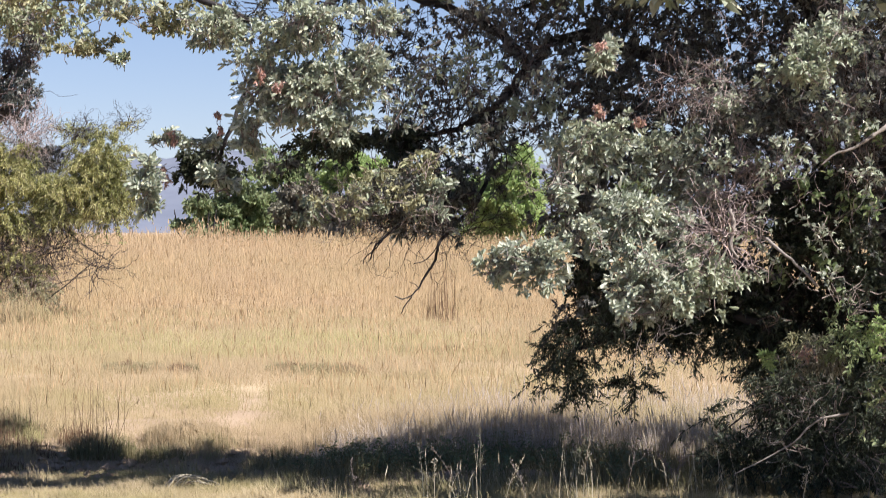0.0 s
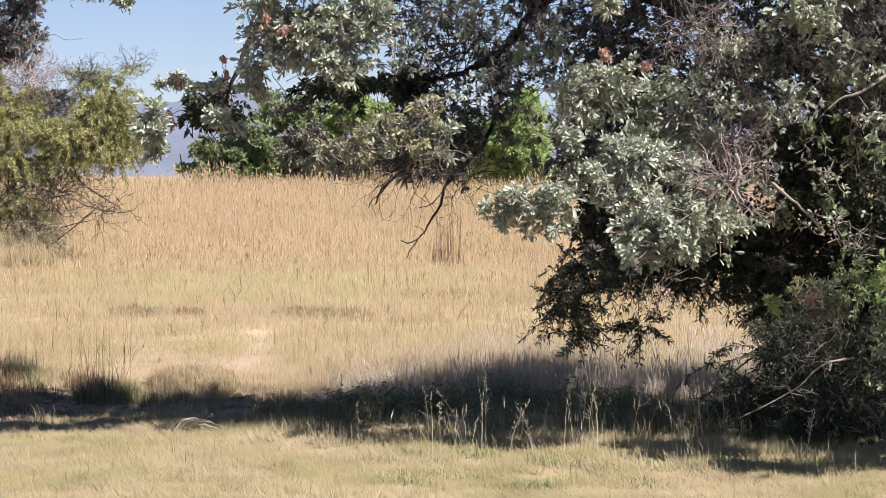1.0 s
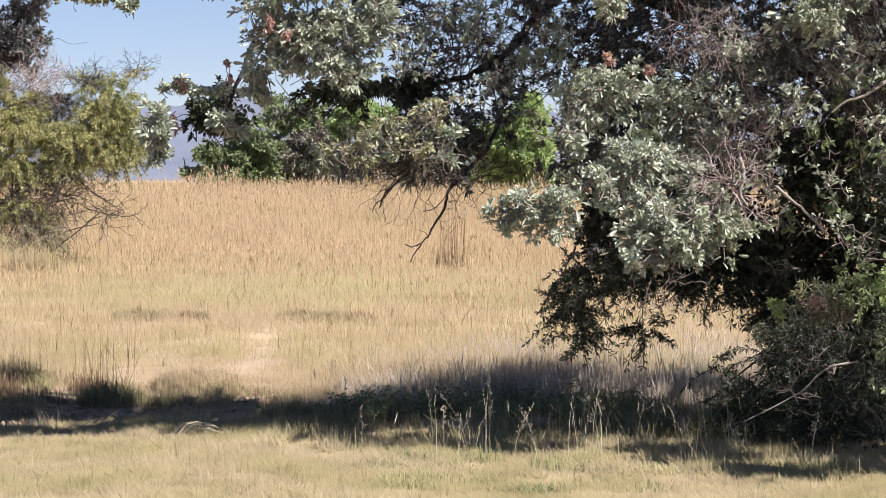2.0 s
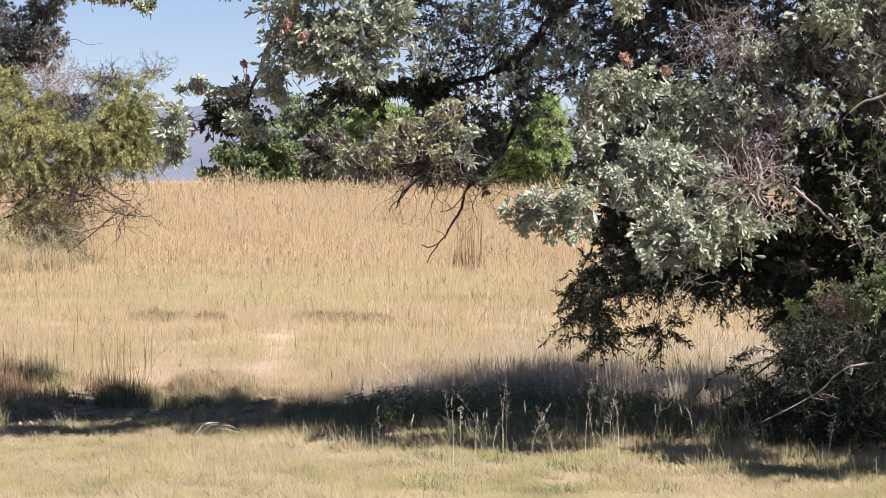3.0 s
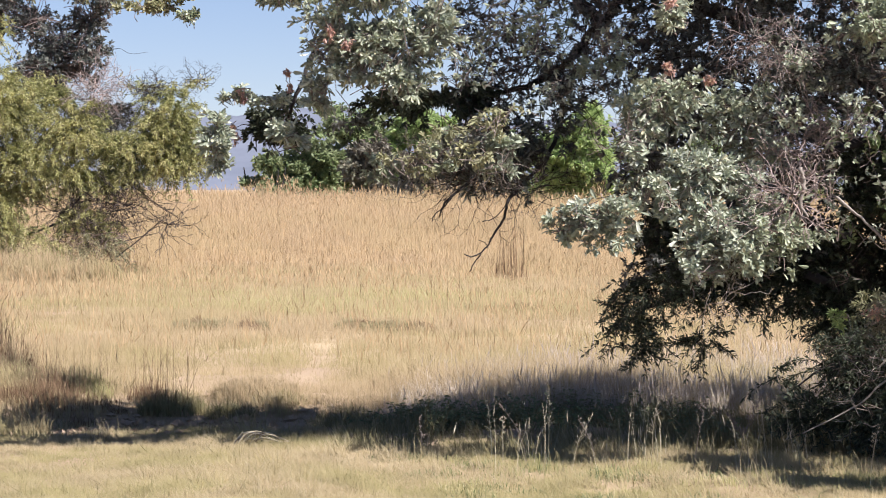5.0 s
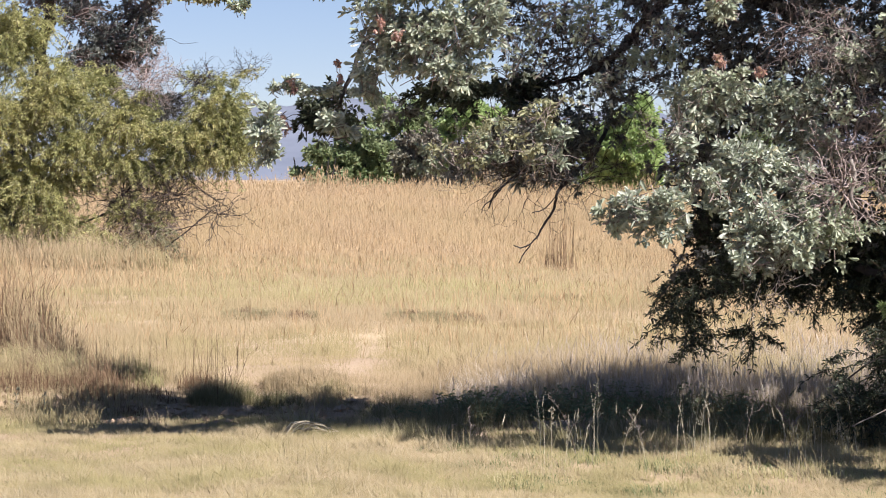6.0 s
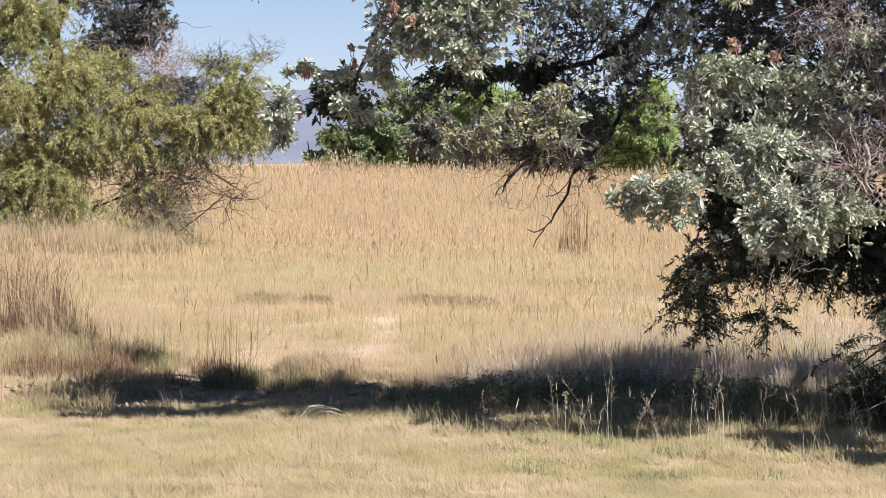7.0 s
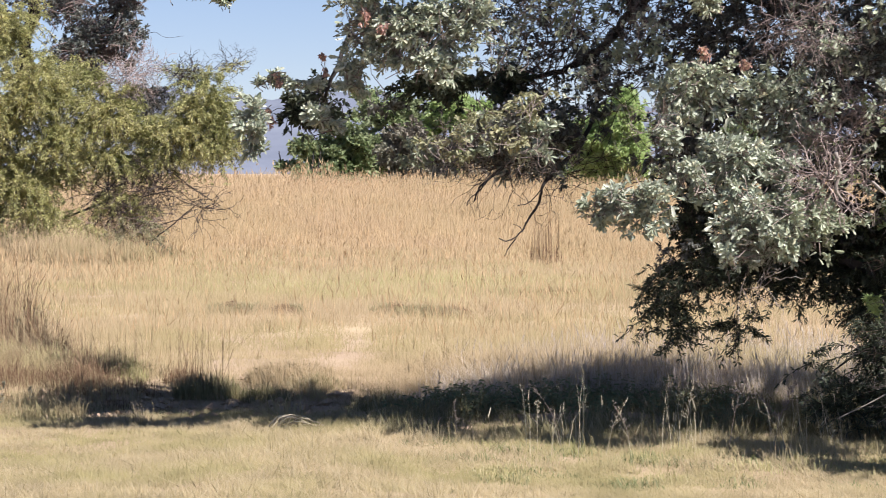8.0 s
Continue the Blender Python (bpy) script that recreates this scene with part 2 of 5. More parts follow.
def join(pieces):
    """Several (verts, tris) into one."""
    base, vs, fs = 0, [], []
    for v, f in pieces:
        vs.append(v)
        fs.append(f + base)
        base += len(v)
    return np.concatenate(vs), np.concatenate(fs)


def round_leaves(p, d, length, width, rng, droop=0.1, fold=0.16):
    """Blunt leaves, broadest past the middle, folded along the midrib: six corners each."""
    n = len(p)
    u = LIGHT + rng.normal(0, 0.8, (n, 3))
    side = unit(np.cross(d, u))
    nrm = np.cross(side, d)
    ln, w = length[:, None], width[:, None]
    q = nrm * (w * fold)
    at = lambda f: p + d * ln * f - UP * ln * droop * f * f
    v = np.stack((p, at(0.42) + side * w * 0.38 + q, at(0.8) + side * w * 0.47 + q, at(1.0), at(0.8) - side * w * 0.47 + q, at(0.42) - side * w * 0.38 + q), 1)
    k = np.arange(n)[:, None] * 6
    f = np.concatenate([k + c for c in ((0, 1, 2), (0, 2, 3), (0, 3, 4), (0, 4, 5))])
    return v.reshape(-1, 3), f


def plain_leaves(p, d, length, width, rng, droop=0.1, fold=0.12):
    """Folded lozenge leaves for masses far off or overhead: four corners each."""
    n = len(p)
    side = unit(np.cross(d, LIGHT * 0.5 + rng.normal(0, 0.9, (n, 3))))
    q = np.cross(side, d) * (width * fold)[:, None]
    mid, s = p + d * (length * 0.58)[:, None] + q, side * (width / 2)[:, None]
    v = np.stack((p, mid + s, p + d * length[:, None] - UP * (length * droop)[:, None], mid - s), 1)
    k = np.arange(n)[:, None] * 4
    return v.reshape(-1, 3), np.concatenate((k + (0, 1, 2), k + (0, 2, 3)))


def sticks(a, b, r0, r1, rng, kink=0.12):
    """Thin three-sided twigs with one kink, from a to b."""
    n = len(a)
    d = b - a
    ln = np.linalg.norm(d, axis=1, keepdims=True)
    mid = (a + b) / 2 + rng.normal(0, 1, (n, 3)) * ln * kink
    s = unit(np.cross(d, rng.normal(0, 1, (n, 3))))
    t = unit(np.cross(d, s))
    rings = []
    for c, r in ((a, r0), (mid, (r0 + r1) / 2), (b, r1)):
        for ang in (0, 2.094, 4.189):
            rings.append(c + (s * math.cos(ang) + t * math.sin(ang)) * r)
    v = np.stack(rings, 1).reshape(-1, 3)
    k = np.arange(n)[:, None] * 9
    f = []
    for i in (0, 3):
        for j in range(3):
            e = (j + 1) % 3
            f += [k + (i + j, i + e, i + 3 + e), k + (i + j, i + 3 + e, i + 3 + j)]
    return v, np.concatenate(f)


def tube(points, r0, r1, sides=8, knots=0.06, seed=1):
    """A tapering, slightly gnarled limb through the points."""
    rng = np.random.default_rng(seed)
    p = np.array(points, float)
    q = np.vstack((2 * p[0] - p[1], p, 2 * p[-1] - p[-2]))
    line = []
    for i in range(len(p) - 1):
        for t in np.linspace(0, 1, 6, endpoint=False):
            a, b, c, d = q[i:i + 4]
            line.append(0.5 * (2 * b + (c - a) * t + (2 * a - 5 * b + 4 * c - d) * t * t + (3 * b - a - 3 * c + d) * t ** 3))
    line.append(p[-1])
    line = np.array(line)
    n = len(line)
    rad = (r0 + (r1 - r0) * np.linspace(0, 1, n) ** 0.8) * (1 + rng.normal(0, knots, n))
    line[1:-1] += rng.normal(0, 1, (n - 2, 3)) * rad[1:-1, None] * 0.35
    tan = unit(np.gradient(line, axis=0))
    ref = np.array((0.31, 0.9, 0.3))
    s = unit(np.cross(tan, ref))
    t = np.cross(tan, s)
    ang = np.linspace(0, 2 * np.pi, sides, endpoint=False)
    ring = line[:, None] + (s[:, None] * np.cos(ang)[None, :, None] + t[:, None] * np.sin(ang)[None, :, None]) * (
        rad[:, None, None] * (1 + rng.normal(0, knots, (n, sides, 1))))
    v = ring.reshape(-1, 3)
    i, j = np.meshgrid(np.arange(n - 1), np.arange(sides), indexing="ij")
    i, j = i.ravel(), j.ravel()
    e = (j + 1) % sides
    f = np.c_[i * sides + j, i * sides + e, (i + 1) * sides + e, (i + 1) * sides + j]
    caps = [np.array([np.arange(sides)[::-1]]), np.array([(n - 1) * sides + np.arange(sides)])]
    return mesh("limb", v, [f] + caps, smooth=True)


def shell(rng, n, centre, radii, hollow=0.5, rugged=0.45):
    """Points spread in a lumpy ellipsoid, more towards its skin; also their outward ways."""
    d = unit(rng.normal(0, 1, (n, 3)))
    ph = rng.random(3) * 6.28
    lump = 1 - rugged + rugged * (0.5 + 0.5 * np.sin(d[:, 0] * 4 + ph[0]) * np.cos(d[:, 1] * 3 + ph[1]) + 0.5 * np.sin(d[:, 2] * 5 + ph[2]))
    r = (hollow + (1 - hollow) * rng.random(n)) * np.clip(lump, 0.35, 1.25)
    return np.array(centre) + d * np.array(radii) * r[:, None], d


def rosettes(rng, tips, ax, per, length, width, tilt=(0.45, 1.4), droop=0.15, make=None):
    """Leaves standing in a whorl round every twig's end."""
    n = len(tips)
    t = np.repeat(tips, per, 0)
    a = np.repeat(ax, per, 0)
    s = unit(np.cross(a, rng.normal(0, 1, (n * per, 3))))
    th = rng.uniform(*tilt, n * per)[:, None]
    d = unit(a * np.cos(th) + s * np.sin(th))
    p = t - a * (rng.random(n * per) * length * 0.6)[:, None]
    return (make or round_leaves)(p, d, length * rng.uniform(0.6, 1.2, n * per), width * rng.uniform(0.7, 1.15, n * per), rng, droop)


def whorled_clump(tree, centre, radii, tips, mat, seed, leaf=(0.058, 0.021), per=12, twig=None, twig_mat=None,
                  gather=6, sprig=0.15, hollow=0.45, lift=0.35, name="leaf_clump", label="", thick=0.004, droop=0.15, twig_len=0.32, make=None):
    """One mass of whorled leaves with its twigs, as two parts of the tree."""
    rng = np.random.default_rng(seed)
    o = np.array(tree.location)
    core, d = shell(rng, max(2, tips // gather), np.array(centre) - o, radii, hollow)
    k = np.arange(tips) % len(core)
    d = d[k]
    pts = core[k] + rng.normal(0, 1, (tips, 3)) * np.array(radii) * sprig
    ax = unit(d * 0.8 + UP * lift + rng.normal(0, 0.45, (tips, 3)))
    ob = tagged(part(name, mesh(name, *rosettes(rng, pts, ax, per, *leaf, droop=droop, make=make)), mat, tree, label), kind="stuff")
    m = tips // 2 if twig is None else twig
    if m:
        k = rng.integers(0, tips, m)
        reach = min(twig_len, 0.7 * min(radii))
        a = pts[k] - ax[k] * (reach * rng.uniform(0.6, 1.4, m))[:, None] - d[k] * reach * 0.3
        b = pts[k] + ax[k] * 0.01
        tagged(part("twig", mesh("twig", *sticks(a, b, thick, thick * 0.5, rng)), twig_mat or TWIG, ob), kind="stuff")
    return ob


def single_leaf():
    """One blunt leaf along x, of unit length, to be shared."""
    e = np.array(((1.0, 0.0, 0.0),))
    v, f = round_leaves(e * 0, e, np.ones(1), np.full(1, 0.36), np.random.default_rng(5), 0.12)
    me = mesh("leaf", v, f)
    me.materials.append(SILVER_ONE)
    return me


LEAF = single_leaf()


def loose_leaves(clump, centre, radii, count, seed):
    """Leaves that stand out from the skin of a clump, each on its own, on the side of the open veld."""
    rng = np.random.default_rng(seed + 5000)
    o = np.array(clump.parent.location)
    pts, d = shell(rng, count, np.array(centre) - o, radii, 0.85, 0.3)
    for p, way in zip(pts, d):
        if way[1] > 0:
            p[1] -= 2 * way[1] * radii[1]
            way = way * (1, -1, 1)
        q = Vector(way + rng.normal(0, 0.5, 3)).to_track_quat("X", "Z").to_matrix().to_4x4()
        leaf = new("leaf", LEAF)
        leaf.parent = clump
        leaf.matrix_local = Matrix.Translation(p) @ q @ pose(0, 0, 0, rng.uniform(0, 360)) @ Matrix.Scale(rng.uniform(0.06, 0.09), 4)


def hanging_clump(tree, centre, radii, strands, mat, seed, leaf=(0.09, 0.016), nodes=7, reach=0.32, sag=0.45, per=4,
                  hollow=0.2, name="leaf_clump", label="", thick=0.003, spread_out=1.1):
    """Long arching twigs with narrow leaves along them."""
    rng = np.random.default_rng(seed)
    o = np.array(tree.location)
    p0, d = shell(rng, strands, np.array(centre) - o, radii, hollow)
    h = unit(d * (1, 1, 0.5) + rng.normal(0, 0.5, (strands, 3)) + UP * 0.1)
    ls = reach * rng.uniform(0.5, 1.2, strands)
    s = np.linspace(0, 1, nodes + 1)
    q = p0[:, None] + h[:, None] * (ls[:, None] * s * 0.8)[..., None] - UP * (ls[:, None] * sag * s ** 2)[..., None]
    tan = unit(np.gradient(q, axis=1))
    cut = q[:, (0, nodes // 2, nodes)]
    a, b = cut[:, :-1].reshape(-1, 3), cut[:, 1:].reshape(-1, 3)
    pp = np.repeat(q[:, 1:].reshape(-1, 3), per, 0)
    tt = np.repeat(tan[:, 1:].reshape(-1, 3), per, 0)
    dd = unit(tt * 0.7 + unit(rng.normal(0, 1, pp.shape)) * spread_out - UP * 0.15)
    n = len(pp)
    lv = plain_leaves(pp, dd, leaf[0] * rng.uniform(0.6, 1.2, n), leaf[1] * rng.uniform(0.8, 1.2, n), rng, 0.12, 0.1)
    ob = tagged(part(name, mesh(name, *lv), mat, tree, label), kind="stuff")
    tagged(part("twig", mesh("twig", *sticks(a, b, thick, thick * 0.8, rng, 0.05)), DARK_TWIG, ob), kind="stuff")
    return ob


def bare_twigs(tree, centre, radii, count, mat, seed, length=0.35, thick=0.005, name="bare_twig_tangle", label=""):
    """A tangle of leafless twigs, each with forks."""
    rng = np.random.default_rng(seed)
    o = np.array(tree.location)
    a, d = shell(rng, count, np.array(centre) - o, radii, 0.05)
    pieces = []
    way = unit(d + rng.normal(0, 0.7, (count, 3)))
    for step in range(4):
        ln = length * rng.uniform(0.4, 1.0, (len(a), 1)) * 0.85 ** step
        b = a + way * ln
        pieces.append(sticks(a, b, thick * 0.75 ** step, thick * 0.75 ** (step + 1), rng, 0.1))
        a = np.concatenate((b, b[::2]))
        way = unit(np.concatenate((way, way[::2])) + rng.normal(0, 0.7, (len(a), 3)))
    return tagged(part(name, mesh(name, *join(pieces)), mat, tree, label), kind="stuff")


def limb(tree, points, r0, r1, mat=None, name="limb", seed=1, label="", sides=8):
    o = np.array(tree.location)
    return part(name, tube([np.array(p) - o for p in points], r0, r1, sides, seed=seed), mat or BARK, tree, label)


# ---- the ground ----
def make_ground():
    ys = np.concatenate((np.linspace(-300, 10, 12), np.arange(12, 32, 0.16), np.arange(32, 130, 0.8), np.geomspace(130, 3600, 40)))
    u = np.linspace(-1, 1, 161)
    xs = np.sign(u) * (np.abs(u) * 14 + np.abs(u) ** 7 * 1800)
    X, Y = np.meshgrid(xs, ys)
    v = np.c_[X.ravel(), Y.ravel(), height(X, Y).ravel()]
    n, m = len(ys), len(xs)
    i, j = np.meshgrid(np.arange(n - 1), np.arange(m - 1), indexing="ij")
    k = (i * m + j).ravel()
    ob = new("ground", mesh("ground", v, np.c_[k, k + 1, k + m + 1, k + m], smooth=True))
    ob.data.materials.append(SOIL)
    tagged(ob, "dry pale reddish soil of the open veld", "ground", kind="structure")


def make_hills():
    """Hills along the horizon, their blue haze made by colour and glow."""
    for name, y0, top, seed in (("backdrop_near", 1900.0, 58.0, 3), ("backdrop_far", 2700.0, 100.0, 9)):
        xs = np.linspace(-1700, 1700, 240)
        ridge = top * (0.55 + 0.6 * drift(xs, xs * 0 + seed * 9, 0.0035) + 0.12 * drift(xs, xs * 0 + seed, 0.02) + 0.05 * drift(xs, xs * 0, 0.09))
        rows = []
        for k, (dy, f) in enumerate(((0, -0.05), (60, 0.3), (130, 0.65), (220, 0.9), (300, 1.0), (420, 0.6))):
            rows.append(np.c_[xs, np.full_like(xs, y0 + dy) + 40 * drift(xs, xs * 0 + k, 0.01), ridge * f])
        m = len(xs)
        i, j = np.meshgrid(np.arange(5), np.arange(m - 1), indexing="ij")
        k = (i * m + j).ravel()
        ob = new(name, mesh(name, np.concatenate(rows), np.c_[k, k + 1, k + m + 1, k + m], smooth=True))
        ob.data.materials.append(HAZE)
        tagged(ob, "hills along the horizon, blue haze put into their colour", "hills", kind="structure")


make_ground()
make_hills()


# ---- silver-leaved tree ----
def silver_tree():
    t = root("silver_leaf_tree", (3.75, 21.6, 0.0), "spreading tree with silvery leaves and dark drooping limbs", "tree")
    limb(t, ((3.75, 21.6, -0.1), (3.6, 21.6, 0.9), (3.75, 21.5, 2.0), (3.6, 21.5, 3.2)), 0.24, 0.17, name="trunk", seed=2, sides=12)
    limb(t, ((3.68, 21.5, 2.2), (2.6, 21.2, 2.9), (1.32, 21.40, 3.38), (0.93, 21.20, 3.17), (0.60, 21.00, 2.80), (0.19, 20.90, 2.63), (-0.35, 20.80, 2.58)), 0.075, 0.008, seed=3)
    limb(t, ((0.93, 21.20, 3.17), (0.60, 21.20, 3.45), (0.32, 21.00, 3.56), (-0.35, 20.80, 3.72), (-1.02, 20.60, 3.24), (-1.29, 20.30, 2.69), (-1.39, 20.30, 2.42)), 0.05, 0.012, seed=4)
    limb(t, ((-0.93, 20.50, 3.32), (-1.82, 20.80, 3.72), (-2.59, 21.20, 3.66), (-3.25, 21.60, 3.79)), 0.03, 0.012, seed=5)
    limb(t, ((0.60, 21.00, 2.80), (0.61, 20.80, 2.41), (0.46, 20.40, 2.09), (0.27, 20.10, 1.91), (0.20, 20.00, 1.81), (0.17, 20.00, 1.69), (0.09, 20.00, 1.56), (0.06, 20.00, 1.50), (0.00, 20.00, 1.44)), 0.02, 0.0045, seed=6)
    limb(t, ((0.00, 20.00, 1.44), (-0.06, 20.00, 1.42), (-0.11, 20.00, 1.44)), 0.006, 0.004, seed=7, name="twig", sides=5)
    limb(t, ((0.01, 20.00, 1.44), (-0.04, 20.00, 1.37), (-0.07, 20.00, 1.31)), 0.006, 0.003, seed=8, name="twig", sides=5)
    limb(t, ((0.06, 20.00, 1.48), (0.04, 20.00, 1.52), (-0.01, 20.00, 1.54)), 0.004, 0.002, seed=9, name="twig", sides=5)
    limb(t, ((-0.20, 20.00, 1.84), (-0.25, 20.00, 1.78), (-0.32, 20.00, 1.72), (-0.34, 20.00, 1.67)), 0.007, 0.003, seed=17, name="twig", sides=5)
    limb(t, ((0.19, 20.00, 1.79), (0.11, 20.00, 1.70), (0.02, 20.00, 1.67)), 0.005, 0.003, seed=18, name="twig", sides=5)
    limb(t, ((0.47, 20.20, 2.19), (0.06, 20.10, 2.03), (-0.22, 20.00, 1.83), (-0.29, 20.00, 1.70)), 0.02, 0.005, seed=10)
    limb(t, ((3.7, 21.5, 2.4), (3.0, 20.6, 2.3), (2.26, 19.80, 2.07), (1.80, 19.10, 1.87), (1.54, 18.80, 1.60)), 0.05, 0.012, seed=11)
    limb(t, ((2.40, 19.00, 1.86), (2.57, 18.85, 1.71), (2.74, 18.80, 1.53)), 0.011, 0.009, seed=12, mat=DEADWOOD, name="dead_branch", label="pale bare dead branch")
    limb(t, ((3.24, 18.95, 2.62), (3.03, 18.9, 2.48), (2.87, 18.9, 2.42), (2.78, 18.9, 2.35)), 0.015, 0.005, seed=21, mat=DEADWOOD, name="dead_branch", label="pale bare dead branch")
    limb(t, ((2.14, 18.72, 2.05), (2.17, 18.7, 1.93), (2.14, 18.7, 1.82), (2.19, 18.7, 1.72)), 0.016, 0.010, seed=22, mat=DEADWOOD, name="dead_branch", label="pale bare dead branch")
    limb(t, ((2.21, 20.00, 2.35), (2.03, 19.90, 2.43), (1.66, 19.75, 2.39), (1.33, 19.65, 2.34)), 0.025, 0.008, seed=13)
    limb(t, ((3.7, 21.5, 3.0), (4.6, 21.0, 3.6), (5.6, 20.8, 3.9)), 0.13, 0.05, seed=14)
    # Unseen limb, added to carry the shade-casting clumps at the right.
    limb(t, ((3.75, 21.4, 2.8), (4.6, 20.0, 3.4), (5.0, 18.6, 3.3), (5.1, 17.3, 3.2)), 0.09, 0.03, seed=19)
    limb(t, ((3.6, 21.5, 3.1), (2.6, 21.8, 4.2), (1.2, 21.6, 4.9), (-0.3, 21.4, 5.0)), 0.14, 0.04, seed=15)
    limb(t, ((3.6, 21.5, 3.1), (2.9, 22.4, 4.3), (1.2, 22.9, 5.0), (-0.2, 23.3, 5.1)), 0.12, 0.03, seed=16)
    # Unseen limb, added to carry the clumps that shade the bank.
    limb(t, ((2.4, 22.6, 4.55), (0.6, 23.6, 5.2), (-0.8, 25.2, 5.4), (-1.7, 27.6, 5.4)), 0.09, 0.02, seed=20)
    # bright outer masses
    def S(c, r, n, seed, **k):
        ob = whorled_clump(t, c, r, int(n * 1.9), SILVER, seed, label="silvery green leaves in whorls", **k)
        if seed in (21, 22, 23, 24, 26, 27, 28, 30, 32, 33, 34, 44):
            loose_leaves(ob, c, r, 24, seed)

    S((1.71, 18.82, 1.62), (0.48, 0.40, 0.34), 150, 21)
    S((1.93, 18.85, 1.53), (0.30, 0.30, 0.26), 70, 22)
    S((1.50, 18.75, 1.45), (0.24, 0.25, 0.26), 50, 23)
    S((1.51, 18.82, 1.76), (0.26, 0.2, 0.2), 24, 236)
    S((1.24, 18.76, 1.85), (0.2, 0.2, 0.2), 24, 237)
    S((2.10, 19.00, 1.60), (0.24, 0.2, 0.2), 24, 238)
    S((1.83, 19.03, 1.81), (0.22, 0.2, 0.2), 20, 239)
    S((-0.77, 19.70, 3.36), (0.50, 0.30, 0.22), 90, 231)
    S((-1.32, 19.90, 3.36), (0.30, 0.25, 0.20), 40, 232)
    S((-0.26, 19.80, 3.39), (0.30, 0.25, 0.20), 40, 233)
    S((0.82, 18.80, 1.71), (0.34, 0.28, 0.20), 80, 24)
    S((0.54, 18.80, 1.66), (0.13, 0.15, 0.18), 22, 25)
    S((1.27, 19.31, 2.51), (0.36, 0.32, 0.26), 100, 26)
    S((1.80, 19.51, 2.44), (0.36, 0.32, 0.34), 110, 27)
    S((1.48, 19.03, 2.02), (0.26, 0.26, 0.24), 55, 28)
    S((1.68, 19.10, 1.98), (0.30, 0.25, 0.22), 60, 44)
    S((1.07, 19.16, 2.45), (0.2, 0.2, 0.24), 36, 45)
    S((1.99, 19.43, 2.22), (0.2, 0.2, 0.24), 36, 46)
    S((1.32, 18.90, 3.10), (0.18, 0.18, 0.16), 30, 29)
    S((2.69, 19.10, 3.03), (0.34, 0.3, 0.22), 70, 30)
    S((2.99, 19.10, 3.26), (0.4, 0.3, 0.25), 34, 31)
    S((-0.70, 19.80, 2.91), (0.48, 0.36, 0.34), 170, 32)
    S((-1.06, 19.90, 2.95), (0.30, 0.28, 0.36), 90, 33)
    S((-0.34, 19.80, 3.03), (0.26, 0.28, 0.26), 60, 34)
    S((-0.57, 19.70, 2.66), (0.25, 0.20, 0.16), 40, 35)
    S((-1.15, 20.00, 2.64), (0.16, 0.20, 0.20), 30, 36)
    S((-1.87, 19.90, 2.20), (0.16, 0.18, 0.25), 34, 37, leaf=(0.072, 0.026))
    S((-1.79, 20.40, 2.57), (0.14, 0.14, 0.10), 14, 38)
    S((-1.38, 19.90, 2.28), (0.2, 0.15, 0.14), 20, 39, leaf=(0.072, 0.026))
    S((-1.55, 20.00, 2.53), (0.16, 0.15, 0.1), 12, 173)
    S((1.06, 18.97, 2.21), (0.14, 0.16, 0.20), 18, 40)
    # Lighter green than the masses behind: sunlight is put into the leaf colour.
    M = lambda c, r, n, seed: whorled_clump(t, c, r, n, MID, seed, label="small green leaves, sunlight put into a lighter green", leaf=(0.055, 0.025), per=8)
    for q, (c, r, n) in enumerate((((2.81, 19.40, 2.38), 0.4, 40), ((3.03, 19.30, 1.99), 0.4, 50), ((2.60, 19.60, 1.51), 0.35, 36), ((2.96, 19.40, 1.44), 0.4, 50), ((2.52, 19.60, 2.46), 0.3, 30),
                                   ((3.26, 19.30, 2.38), 0.4, 46), ((3.30, 19.30, 1.60), 0.4, 46))):
        M(c, (r, r * 0.6, r), int(n * 0.4), 161 + q)
    S((2.41, 19.40, 2.81), (0.35, 0.3, 0.25), 12, 47)
    S((2.97, 19.70, 2.66), (0.3, 0.3, 0.25), 9, 48)
    S((0.88, 20.20, 2.77), (0.3, 0.3, 0.3), 16, 49)
    S((0.31, 20.20, 3.05), (0.5, 0.3, 0.3), 14, 50)
    # inner masses, their shade put into darker leaf colours
    D = lambda c, r, n, seed, **k: whorled_clump(t, c, r, int(n * 1.15), GREY_OLIVE, seed, make=plain_leaves, label="grey-green inner leaves, shade put into their colour", twig_mat=DARK_TWIG, **{"leaf": (0.052, 0.021), "gather": 3, "sprig": 0.3, **k})
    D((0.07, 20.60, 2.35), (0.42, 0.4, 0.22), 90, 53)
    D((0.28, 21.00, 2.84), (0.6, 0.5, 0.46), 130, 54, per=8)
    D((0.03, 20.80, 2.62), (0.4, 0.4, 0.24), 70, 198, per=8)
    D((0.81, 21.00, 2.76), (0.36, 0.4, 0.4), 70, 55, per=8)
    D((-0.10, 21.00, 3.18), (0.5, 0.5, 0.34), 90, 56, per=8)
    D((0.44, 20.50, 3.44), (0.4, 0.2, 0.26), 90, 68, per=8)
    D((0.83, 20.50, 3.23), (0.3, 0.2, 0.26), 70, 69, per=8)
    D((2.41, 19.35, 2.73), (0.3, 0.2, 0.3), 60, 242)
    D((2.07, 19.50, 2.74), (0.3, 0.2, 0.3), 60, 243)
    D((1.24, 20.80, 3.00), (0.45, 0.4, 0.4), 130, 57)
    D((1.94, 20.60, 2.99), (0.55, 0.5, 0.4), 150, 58)
